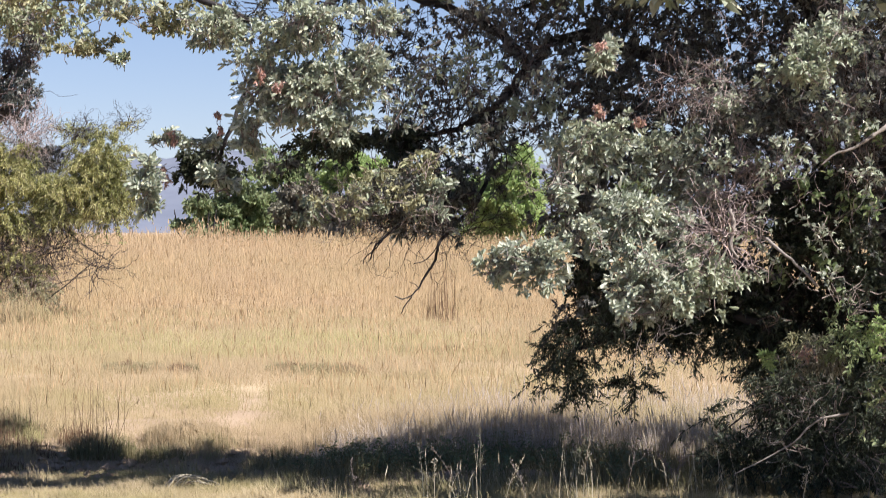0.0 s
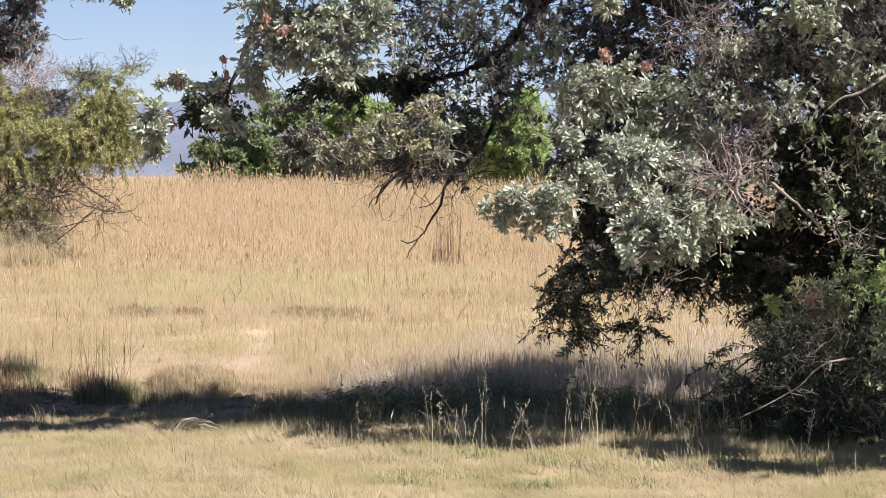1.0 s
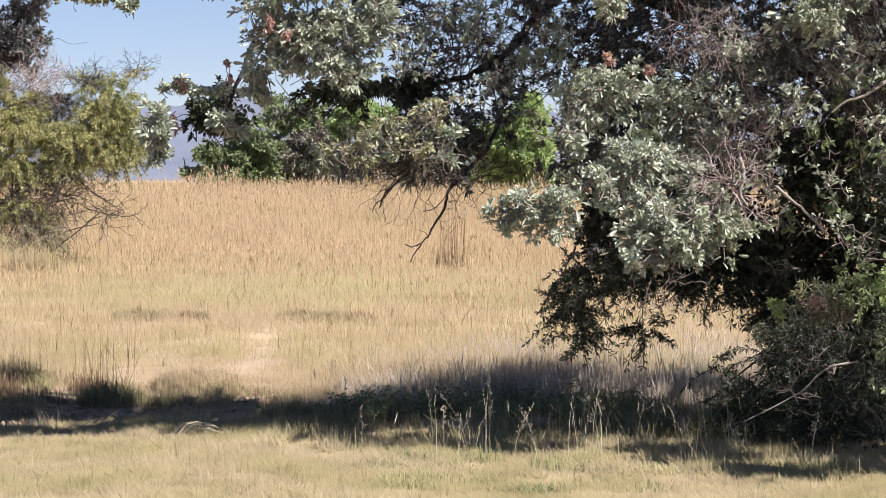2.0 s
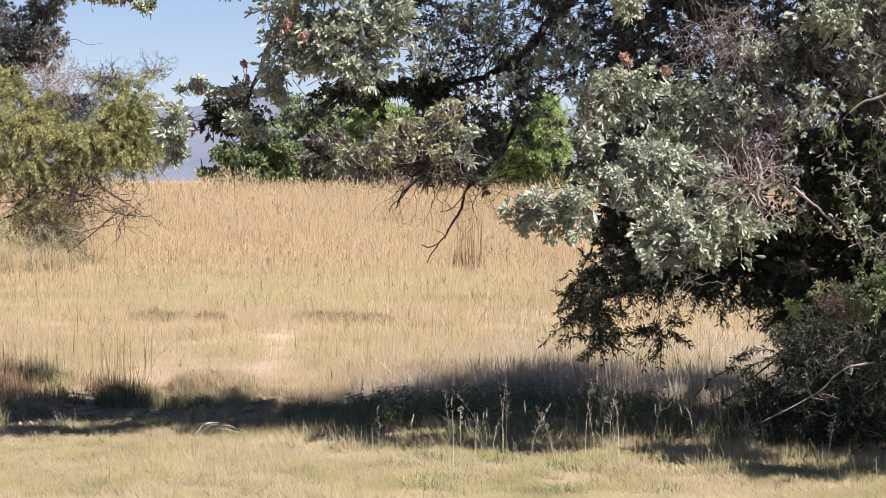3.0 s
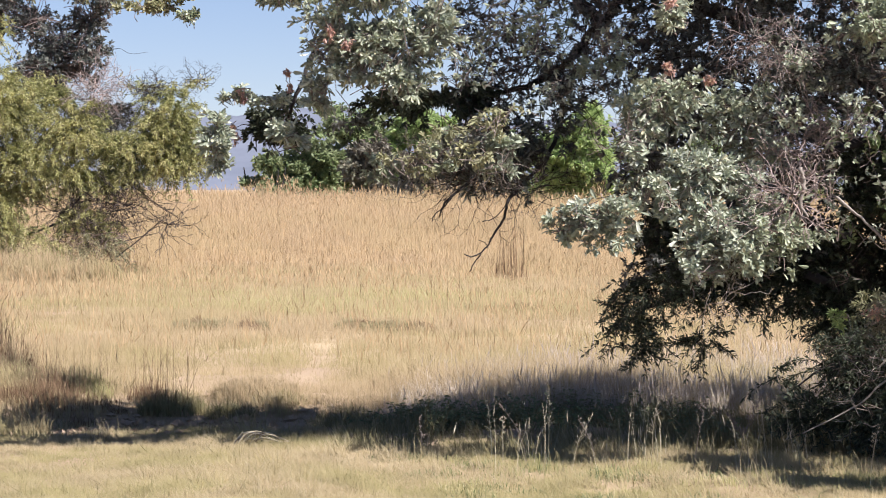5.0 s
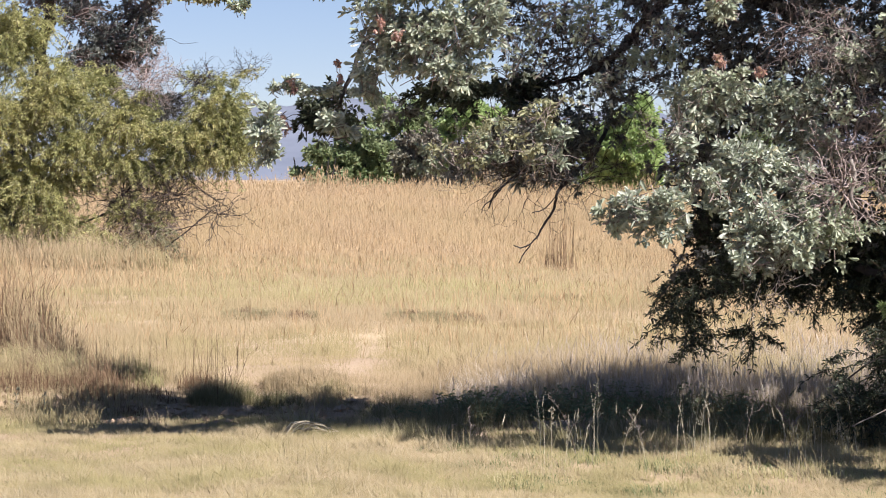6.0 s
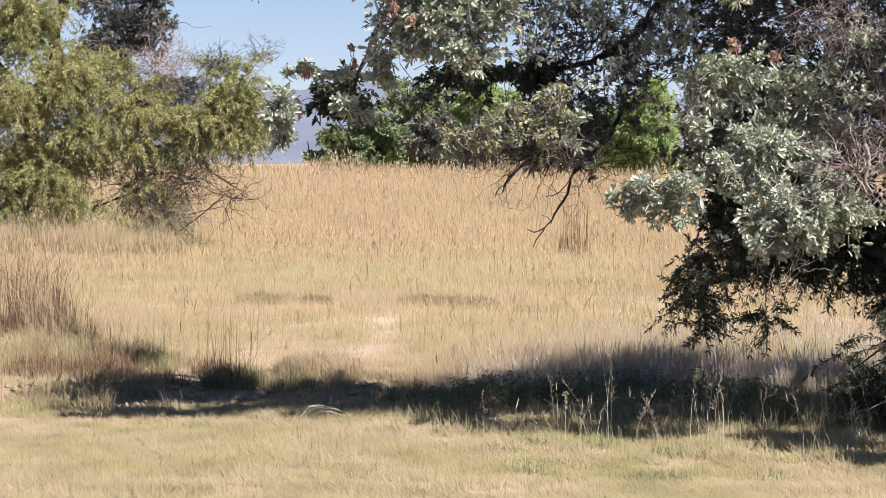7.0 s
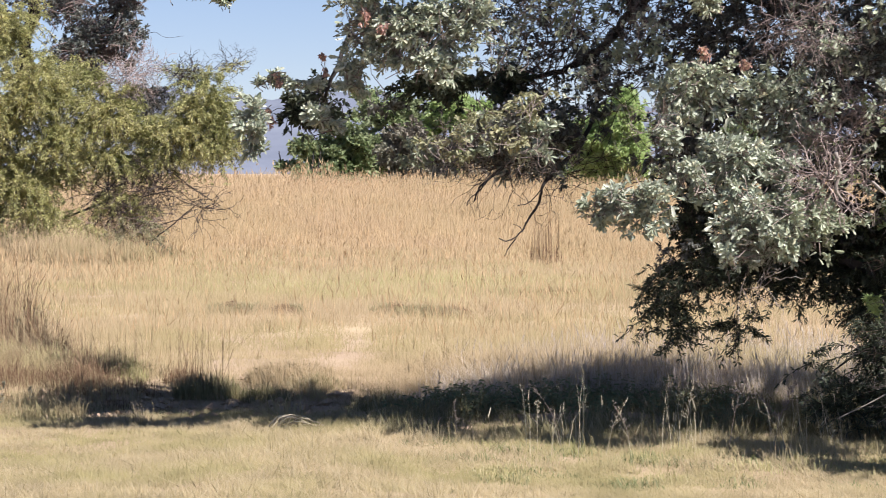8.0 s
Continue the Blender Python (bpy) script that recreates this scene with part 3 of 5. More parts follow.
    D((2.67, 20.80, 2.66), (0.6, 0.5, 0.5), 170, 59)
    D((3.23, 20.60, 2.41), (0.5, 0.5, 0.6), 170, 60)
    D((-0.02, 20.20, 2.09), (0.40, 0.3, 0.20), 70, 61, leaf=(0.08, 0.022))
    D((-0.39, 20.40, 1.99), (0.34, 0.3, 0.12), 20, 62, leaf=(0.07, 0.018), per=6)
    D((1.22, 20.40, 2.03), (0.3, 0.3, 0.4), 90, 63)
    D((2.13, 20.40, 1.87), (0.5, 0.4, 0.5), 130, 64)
    G = lambda c, r, n, seed, **k: whorled_clump(t, c, r, int(n * 2.4), DEEP, seed, make=plain_leaves, label="dark green leaves, shade put into their colour", twig_mat=DARK_TWIG, **k)
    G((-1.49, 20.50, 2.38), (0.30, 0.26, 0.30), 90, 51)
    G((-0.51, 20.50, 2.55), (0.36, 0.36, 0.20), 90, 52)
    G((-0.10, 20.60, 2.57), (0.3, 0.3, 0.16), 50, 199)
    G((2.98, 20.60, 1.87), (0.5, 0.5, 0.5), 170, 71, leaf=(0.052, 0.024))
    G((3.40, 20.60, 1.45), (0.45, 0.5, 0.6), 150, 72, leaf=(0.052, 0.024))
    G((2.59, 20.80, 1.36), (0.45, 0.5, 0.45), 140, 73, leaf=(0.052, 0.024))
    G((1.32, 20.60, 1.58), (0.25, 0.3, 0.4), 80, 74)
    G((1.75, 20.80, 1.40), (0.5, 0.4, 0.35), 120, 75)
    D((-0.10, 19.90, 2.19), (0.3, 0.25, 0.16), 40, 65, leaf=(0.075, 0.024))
    whorled_clump(t, (-0.15, 19.30, 2.16), (0.34, 0.16, 0.18), 36, OLIVE, 41, leaf=(0.056, 0.02), per=8, twig_mat=TWIG, label="olive leaves on fine twigs")
    whorled_clump(t, (-0.41, 19.50, 2.07), (0.3, 0.16, 0.16), 22, OLIVE, 174, leaf=(0.055, 0.018), per=8, twig_mat=TWIG, label="olive leaves on fine twigs")
    whorled_clump(t, (0.14, 19.50, 2.38), (0.34, 0.2, 0.22), 30, OLIVE, 175, leaf=(0.056, 0.02), per=8, twig_mat=TWIG, label="olive leaves on fine twigs")
    whorled_clump(t, (-0.25, 19.60, 2.38), (0.24, 0.2, 0.16), 14, OLIVE, 176, leaf=(0.056, 0.02), per=8, twig_mat=TWIG, label="olive leaves on fine twigs")
    S((0.06, 19.80, 2.23), (0.2, 0.14, 0.16), 9, 42)
    S((-0.71, 20.20, 2.09), (0.2, 0.14, 0.14), 16, 43)
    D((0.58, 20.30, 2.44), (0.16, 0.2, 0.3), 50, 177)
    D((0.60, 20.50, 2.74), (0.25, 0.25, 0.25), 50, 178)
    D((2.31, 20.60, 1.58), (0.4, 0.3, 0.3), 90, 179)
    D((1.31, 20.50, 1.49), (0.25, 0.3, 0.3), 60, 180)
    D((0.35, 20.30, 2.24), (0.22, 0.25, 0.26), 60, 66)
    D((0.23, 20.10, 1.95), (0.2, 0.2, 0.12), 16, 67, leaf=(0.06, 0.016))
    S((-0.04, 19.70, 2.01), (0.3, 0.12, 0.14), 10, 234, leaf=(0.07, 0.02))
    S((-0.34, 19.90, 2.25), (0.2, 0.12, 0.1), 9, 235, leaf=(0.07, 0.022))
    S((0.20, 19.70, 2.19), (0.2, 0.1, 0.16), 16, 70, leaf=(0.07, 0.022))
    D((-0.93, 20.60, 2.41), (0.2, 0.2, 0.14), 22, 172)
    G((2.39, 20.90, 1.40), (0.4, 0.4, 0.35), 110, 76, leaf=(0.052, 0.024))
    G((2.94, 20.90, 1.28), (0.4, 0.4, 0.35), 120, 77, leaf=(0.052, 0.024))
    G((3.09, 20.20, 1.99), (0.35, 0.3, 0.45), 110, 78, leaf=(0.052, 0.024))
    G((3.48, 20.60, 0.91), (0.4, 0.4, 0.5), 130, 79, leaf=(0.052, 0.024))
    # overhead sprays
    O = lambda c, r, n, seed, **k: whorled_clump(t, c, r, int(n * 1.5), (SILVER, OLIVE)[seed % 2], seed, label="yellowish silver leaves", **k)
    O((-2.48, 21.00, 3.27), (0.36, 0.2, 0.13), 34, 81)
    O((-2.18, 20.90, 3.18), (0.12, 0.12, 0.10), 12, 86)
    O((-2.72, 21.20, 3.51), (0.6, 0.3, 0.2), 80, 82)
    O((-1.93, 21.00, 3.52), (0.5, 0.3, 0.16), 70, 83)
    O((-1.47, 20.60, 3.41), (0.35, 0.3, 0.18), 60, 84)
    O((-3.35, 21.40, 3.59), (0.6, 0.4, 0.3), 80, 85)
    O((-2.86, 20.40, 3.68), (0.6, 0.3, 0.2), 90, 87)
    O((-2.16, 20.40, 3.64), (0.5, 0.3, 0.2), 70, 88)
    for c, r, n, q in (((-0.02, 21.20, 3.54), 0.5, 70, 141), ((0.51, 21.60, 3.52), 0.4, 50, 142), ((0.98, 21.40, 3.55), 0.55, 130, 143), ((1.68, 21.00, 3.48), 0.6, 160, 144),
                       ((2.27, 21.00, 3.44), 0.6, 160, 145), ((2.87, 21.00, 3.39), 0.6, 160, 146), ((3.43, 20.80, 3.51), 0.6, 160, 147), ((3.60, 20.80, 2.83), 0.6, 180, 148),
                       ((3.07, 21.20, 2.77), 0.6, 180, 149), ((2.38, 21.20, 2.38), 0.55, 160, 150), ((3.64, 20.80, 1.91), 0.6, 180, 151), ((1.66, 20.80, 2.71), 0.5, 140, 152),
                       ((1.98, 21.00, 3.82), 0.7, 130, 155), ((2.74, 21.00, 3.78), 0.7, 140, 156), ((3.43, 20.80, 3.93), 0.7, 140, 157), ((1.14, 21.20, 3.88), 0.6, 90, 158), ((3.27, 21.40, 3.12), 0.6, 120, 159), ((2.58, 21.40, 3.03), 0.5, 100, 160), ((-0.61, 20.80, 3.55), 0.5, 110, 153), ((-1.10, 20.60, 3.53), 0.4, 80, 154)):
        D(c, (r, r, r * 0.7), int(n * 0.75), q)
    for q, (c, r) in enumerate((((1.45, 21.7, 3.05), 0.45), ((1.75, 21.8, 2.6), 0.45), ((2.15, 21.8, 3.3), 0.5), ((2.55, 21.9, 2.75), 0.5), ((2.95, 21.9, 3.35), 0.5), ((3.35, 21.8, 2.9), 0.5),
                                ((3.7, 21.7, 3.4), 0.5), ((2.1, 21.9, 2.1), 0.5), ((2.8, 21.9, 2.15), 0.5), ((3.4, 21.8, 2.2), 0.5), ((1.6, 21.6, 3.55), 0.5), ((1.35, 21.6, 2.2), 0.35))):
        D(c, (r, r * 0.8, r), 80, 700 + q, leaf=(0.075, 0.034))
    # rust-coloured young leaves
    R = lambda c, r, n, seed: whorled_clump(t, c, [1.5 * v for v in r], n * 2, RUSTY, seed, per=8, leaf=(0.032, 0.015), droop=0.4, lift=-0.5, name="rusty_sprig", label="rusty pink young leaves")
    R((-1.77, 20.20, 2.34), (0.05, 0.05, 0.10), 7, 91)
    R((-1.68, 20.20, 2.57), (0.05, 0.05, 0.06), 5, 92)
    R((-1.39, 20.00, 2.70), (0.04, 0.04, 0.10), 5, 93)
    R((-1.09, 19.60, 3.06), (0.06, 0.05, 0.12), 7, 94)
    R((-0.93, 19.50, 2.85), (0.08, 0.05, 0.08), 7, 95)
    R((1.31, 18.90, 2.71), (0.06, 0.05, 0.05), 6, 96)
    R((1.59, 18.95, 2.67), (0.08, 0.05, 0.04), 6, 97)
    R((1.27, 18.60, 3.12), (0.05, 0.05, 0.07), 6, 98)
    # leafless tangles
    whorled_clump(t, (2.66, 18.85, 2.98), (0.2, 0.14, 0.13), 60, SILVER, 190, leaf=(0.05, 0.02), per=8, label="grey-green leaves on dark twigs")
    bare_twigs(t, (2.25, 19.20, 2.16), (0.46, 0.25, 0.40), 95, PINK_TWIG, 101, length=0.13, thick=0.0035, label="grey leafless twigs")
    bare_twigs(t, (2.09, 18.80, 1.85), (0.25, 0.2, 0.2), 50, PINK_TWIG, 102, thick=0.005, length=0.15, label="grey leafless twigs")
    bare_twigs(t, (1.85, 19.20, 2.92), (0.5, 0.3, 0.25), 70, UMBER_TWIG, 103, length=0.12, thick=0.003, label="grey leafless twigs")
    bare_twigs(t, (0.40, 20.60, 2.87), (0.6, 0.4, 0.4), 50, DARK_TWIG, 104, thick=0.005, length=0.3, label="dark leafless twigs")
    bare_twigs(t, (-0.06, 20.10, 1.95), (0.45, 0.3, 0.16), 40, DARK_TWIG, 105, thick=0.003, length=0.2, label="dark drooping twigs")
    bare_twigs(t, (0.35, 20.10, 1.91), (0.2, 0.2, 0.16), 40, DARK_TWIG, 106, thick=0.003, length=0.2, label="dark drooping twigs")
    bare_twigs(t, (0.05, 20.40, 2.75), (0.7, 0.4, 0.4), 40, UMBER_TWIG, 111, length=0.16, thick=0.0035, label="brown leafless twigs")
    bare_twigs(t, (0.75, 20.40, 3.05), (0.6, 0.4, 0.5), 40, UMBER_TWIG, 112, length=0.16, thick=0.0035, label="brown leafless twigs")
    bare_twigs(t, (2.75, 19.60, 3.10), (0.6, 0.3, 0.35), 46, UMBER_TWIG, 113, length=0.14, thick=0.003, label="brown leafless twigs")
    bare_twigs(t, (3.05, 19.50, 2.55), (0.5, 0.3, 0.5), 40, UMBER_TWIG, 114, length=0.14, thick=0.003, label="brown leafless twigs")
    bare_twigs(t, (-0.10, 20.00, 2.15), (0.5, 0.3, 0.2), 40, UMBER_TWIG, 115, length=0.14, thick=0.003, label="brown leafless twigs")
    bare_twigs(t, (0.98, 19.00, 2.29), (0.12, 0.1, 0.12), 10, TWIG, 107, length=0.14, thick=0.0035, label="grey leafless twigs")
    bare_twigs(t, (1.66, 18.70, 1.22), (0.2, 0.12, 0.12), 14, DEADWOOD, 108, length=0.15, thick=0.004, label="grey leafless twigs")
    bare_twigs(t, (2.13, 19.30, 2.88), (0.6, 0.3, 0.35), 36, PINK_TWIG, 109, length=0.12, thick=0.003, label="grey leafless twigs")
    bare_twigs(t, (2.67, 19.30, 2.49), (0.6, 0.3, 0.4), 24, PINK_TWIG, 110, length=0.12, thick=0.003, label="grey leafless twigs")
    bare_twigs(t, (0.89, 19.60, 1.99), (0.25, 0.2, 0.25), 10, TWIG, 182, length=0.14, thick=0.003, label="grey leafless twigs")
    bare_twigs(t, (0.10, 19.50, 2.05), (0.4, 0.2, 0.18), 12, TWIG, 183, length=0.14, thick=0.0028, label="grey leafless twigs")
    bare_twigs(t, (-0.37, 19.70, 2.03), (0.3, 0.2, 0.14), 9, TWIG, 184, length=0.13, thick=0.0028, label="grey leafless twigs")
    for q, (c, r, n) in enumerate((((2.18, 19.80, 2.79), 0.45, 60), ((2.56, 19.00, 2.41), 0.45, 40), ((3.02, 19.80, 2.71), 0.4, 46), ((2.47, 19.20, 1.99), 0.35, 16), ((2.89, 19.20, 1.87), 0.4, 18), ((0.94, 19.80, 2.95), 0.35, 30), ((2.95, 19.0, 2.75), 0.4, 40), ((2.9, 19.0, 3.2), 0.4, 30), ((3.1, 18.9, 2.3), 0.35, 30), ((-0.1, 19.9, 2.75), 0.4, 30), ((0.5, 19.9, 2.6), 0.35, 24), ((0.2, 19.9, 3.2), 0.5, 30),
                                   ((1.07, 19.20, 1.91), 0.25, 30), ((2.39, 19.20, 1.60), 0.3, 12), ((2.85, 19.20, 1.56), 0.35, 12), ((0.47, 20.00, 2.96), 0.45, 30), ((2.10, 19.00, 2.37), 0.3, 30))):
        whorled_clump(t, c, (r, r * 0.5, r * 0.9), n, SILVER, 3185 + q, leaf=(0.052, 0.021), per=6, gather=2, sprig=0.1, hollow=0.1, make=plain_leaves, label="small silvery leaves")
    # the high crown, out of view, its clumps set by where their shade falls
    k = 0
    crown_front = ((-0.6, 21.5, 4.2, 0.8), (0.5, 20.9, 4.3, 1.0), (1.7, 19.95, 4.4, 1.0), (2.9, 20.0, 4.3, 0.9), (2.3, 20.6, 4.6, 1.0), (1.9, 22.0, 5.0, 0.8), (2.1, 22.4, 5.2, 0.8), (4.1, 19.6, 4.3, 1.0), (5.3, 20.6, 3.9, 1.1), (0.0, 21.8, 4.6, 0.9), (1.3, 21.7, 5.0, 0.8), (2.6, 21.9, 5.0, 1.1))
    crown_top = ((4.0, 22.0, 4.8, 1.1), (5.4, 21.9, 4.3, 1.1), (4.6, 22.6, 3.4, 1.0), (6.0, 21.4, 2.9, 1.0), (0.25, 21.9, 5.0, 0.7), (1.1, 21.9, 5.3, 0.7), (-0.4, 21.5, 4.8, 0.5), (6.3, 19.2, 3.6, 0.8), (4.6, 23.0, 5.0, 0.6))
    crown_sides = ((0.55, 22.55, 5.1, 0.5), (-0.2, 22.4, 5.0, 0.35), (0.05, 22.3, 5.0, 0.4), (0.9, 21.2, 4.6, 0.8), (3.3, 20.6, 4.6, 0.9), (4.0, 19.1, 3.9, 0.6), (1.4, 19.8, 4.3, 0.5), (1.95, 19.4, 3.85, 0.38), (1.75, 19.6, 3.8, 0.35))
    # Unseen low foliage at the right, added to shade the lawn's edge.
    shade_skirt = ((4.5, 18.6, 2.2, 0.65), (4.8, 18.3, 2.6, 0.5), (3.9, 17.0, 2.4, 0.45), (3.62, 18.05, 2.75, 0.38), (3.72, 18.35, 2.75, 0.36), (3.65, 17.65, 2.6, 0.38))
    low_shade_skirt = ((4.2, 18.1, 1.4, 0.6), (4.6, 17.6, 1.3, 0.6), (3.75, 18.5, 1.2, 0.4), (4.0, 17.7, 1.5, 0.5))
    # Unseen clumps, added to darken the far bank of the wash.
    shade_crown_back = ((-0.3, 23.6, 5.2, 0.5), (-0.75, 24.9, 5.3, 0.45), (-1.15, 26.2, 5.3, 0.4), (-1.5, 27.4, 5.3, 0.4))
    for group, tips, leaf in ((crown_front + crown_top + crown_sides, 230, (0.17, 0.085)), (shade_crown_back, 110, (0.13, 0.06)), (shade_skirt, 420, (0.11, 0.05)), (low_shade_skirt, 170, (0.1, 0.045))):
        for x, y, z, r in group:
            k += 1
            whorled_clump(t, (x, y, z), (r, r * 0.85, r * 0.6), tips, SILVER, 1500 + k, leaf=leaf, per=6, sprig=0.22, twig=40, make=plain_leaves)


silver_tree()


# ---- narrow-leaved tree that grows beside it ----
def willowy_tree():
    t = root("narrow_leaved_tree", (3.4, 21.1, 0.0), "dark narrow-leaved tree with low drooping twigs", "tree")
    limb(t, ((3.25, 20.9, -0.1), (3.1, 20.9, 0.7), (3.2, 20.8, 1.5), (3.0, 20.7, 2.3)), 0.14, 0.08, name="trunk", seed=31, sides=10)
    limb(t, ((3.1, 20.9, 0.8), (2.5, 20.6, 1.25), (2.18, 20.90, 1.23), (1.65, 20.60, 1.16), (1.22, 20.40, 1.04)), 0.05, 0.012, seed=32)
    limb(t, ((3.2, 20.9, 0.5), (2.7, 20.4, 0.7), (2.24, 20.30, 0.43)), 0.02, 0.006, seed=33)
    limb(t, ((2.98, 19.0, 0.66), (2.75, 18.95, 0.61), (2.56, 18.95, 0.44), (2.19, 18.95, 0.25)), 0.009, 0.004, mat=DEADWOOD, name="dead_branch", seed=34, label="pale bare dead branch")
    # DEEP carries the shade beneath the crown in the leaf colour.
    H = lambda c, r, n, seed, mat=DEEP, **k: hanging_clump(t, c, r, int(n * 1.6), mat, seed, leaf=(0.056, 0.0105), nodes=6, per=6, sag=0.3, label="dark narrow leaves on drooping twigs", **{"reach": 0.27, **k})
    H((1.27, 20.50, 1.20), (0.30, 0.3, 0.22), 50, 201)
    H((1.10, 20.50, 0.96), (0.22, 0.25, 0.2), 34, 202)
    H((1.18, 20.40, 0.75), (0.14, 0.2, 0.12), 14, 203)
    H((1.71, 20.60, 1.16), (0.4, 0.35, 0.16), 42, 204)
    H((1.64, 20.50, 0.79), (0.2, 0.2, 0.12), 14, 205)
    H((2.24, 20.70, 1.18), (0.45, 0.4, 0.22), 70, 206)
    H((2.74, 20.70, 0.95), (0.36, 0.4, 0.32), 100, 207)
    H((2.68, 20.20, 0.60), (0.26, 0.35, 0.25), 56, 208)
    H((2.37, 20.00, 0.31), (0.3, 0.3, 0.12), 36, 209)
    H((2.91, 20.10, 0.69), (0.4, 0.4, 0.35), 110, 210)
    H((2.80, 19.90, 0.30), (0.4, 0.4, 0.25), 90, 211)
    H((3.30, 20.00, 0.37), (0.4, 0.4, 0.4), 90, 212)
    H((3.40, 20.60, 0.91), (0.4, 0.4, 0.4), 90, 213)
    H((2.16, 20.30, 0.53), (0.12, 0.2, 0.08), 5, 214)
    H((3.01, 19.30, 1.15), (0.16, 0.2, 0.2), 14, 215, MID, reach=0.18)
    H((2.44, 19.30, 1.03), (0.06, 0.07, 0.05), 5, 216, FRESH, reach=0.09)
    H((2.78, 19.60, 1.10), (0.2, 0.15, 0.14), 9, 217, OLIVE, reach=0.12)
    H((2.86, 19.50, 1.04), (0.14, 0.12, 0.12), 30, 220, DUSTY, reach=0.14)
    whorled_clump(t, (2.66, 18.85, 1.07), (0.14, 0.1, 0.1), 14, RUSTY, 270, leaf=(0.035, 0.015), per=6, gather=2, label="dry reddish leaves", make=plain_leaves)
    whorled_clump(t, (2.46, 18.85, 1.03), (0.08, 0.06, 0.06), 7, FRESH, 271, leaf=(0.03, 0.013), per=6, gather=2, label="bright young leaves", make=plain_leaves)
    for q, (c, n) in enumerate((((2.72, 18.95, 0.62), 4), ((2.45, 18.95, 0.72), 3), ((2.9, 18.95, 0.9), 4), ((2.6, 18.95, 0.35), 3))):
        bare_twigs(t, c, (0.22, 0.1, 0.16), n, DEADWOOD, 272 + q, length=0.13, thick=0.003, label="pale bare twigs")
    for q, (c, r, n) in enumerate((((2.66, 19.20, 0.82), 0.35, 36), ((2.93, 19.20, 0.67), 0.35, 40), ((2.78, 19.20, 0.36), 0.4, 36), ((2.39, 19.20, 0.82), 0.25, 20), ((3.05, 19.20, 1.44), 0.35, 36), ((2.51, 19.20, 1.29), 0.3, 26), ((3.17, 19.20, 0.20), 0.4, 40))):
        whorled_clump(t, c, (r, r * 0.5, r), int(n * 0.8), DEEP, 231 + q, leaf=(0.04, 0.018), per=5, gather=2, sprig=0.1, hollow=0.1, label="small leaves, shade put into their dark green", make=plain_leaves)
    bare_twigs(t, (2.81, 19.40, 0.65), (0.4, 0.2, 0.35), 9, PINK_TWIG, 241, length=0.14, thick=0.003, label="pale bare twigs")
    bare_twigs(t, (2.70, 19.50, 0.61), (0.3, 0.2, 0.12), 9, DARK_TWIG, 218, length=0.16, thick=0.003, label="pale bare twigs")
    # The sunlit right edge is painted with lighter greens than the rest.
    for q, (c, r, n) in enumerate((((3.12, 18.5, 1.18), 0.2, 46), ((3.24, 18.5, 0.84), 0.24, 50), ((3.2, 18.4, 0.42), 0.22, 40), ((3.36, 18.5, 1.4), 0.28, 50), ((3.35, 18.3, 0.15), 0.26, 40))):
        whorled_clump(t, c, (r, r * 0.8, r), n, (MID, FRESH)[q == 0], 260 + q, leaf=(0.05, 0.02), per=8, gather=3, label="green leaves, sunlight put into their lighter colour", make=plain_leaves)
    G = lambda c, r, n, seed: whorled_clump(t, c, r, n, DEEP, seed, label="dark green leaves, shade put into their colour", twig_mat=DARK_TWIG, leaf=(0.048, 0.023), make=plain_leaves)
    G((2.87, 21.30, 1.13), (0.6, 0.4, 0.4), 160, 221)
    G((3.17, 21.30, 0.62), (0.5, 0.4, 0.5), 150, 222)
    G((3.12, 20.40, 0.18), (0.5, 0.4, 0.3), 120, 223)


willowy_tree()


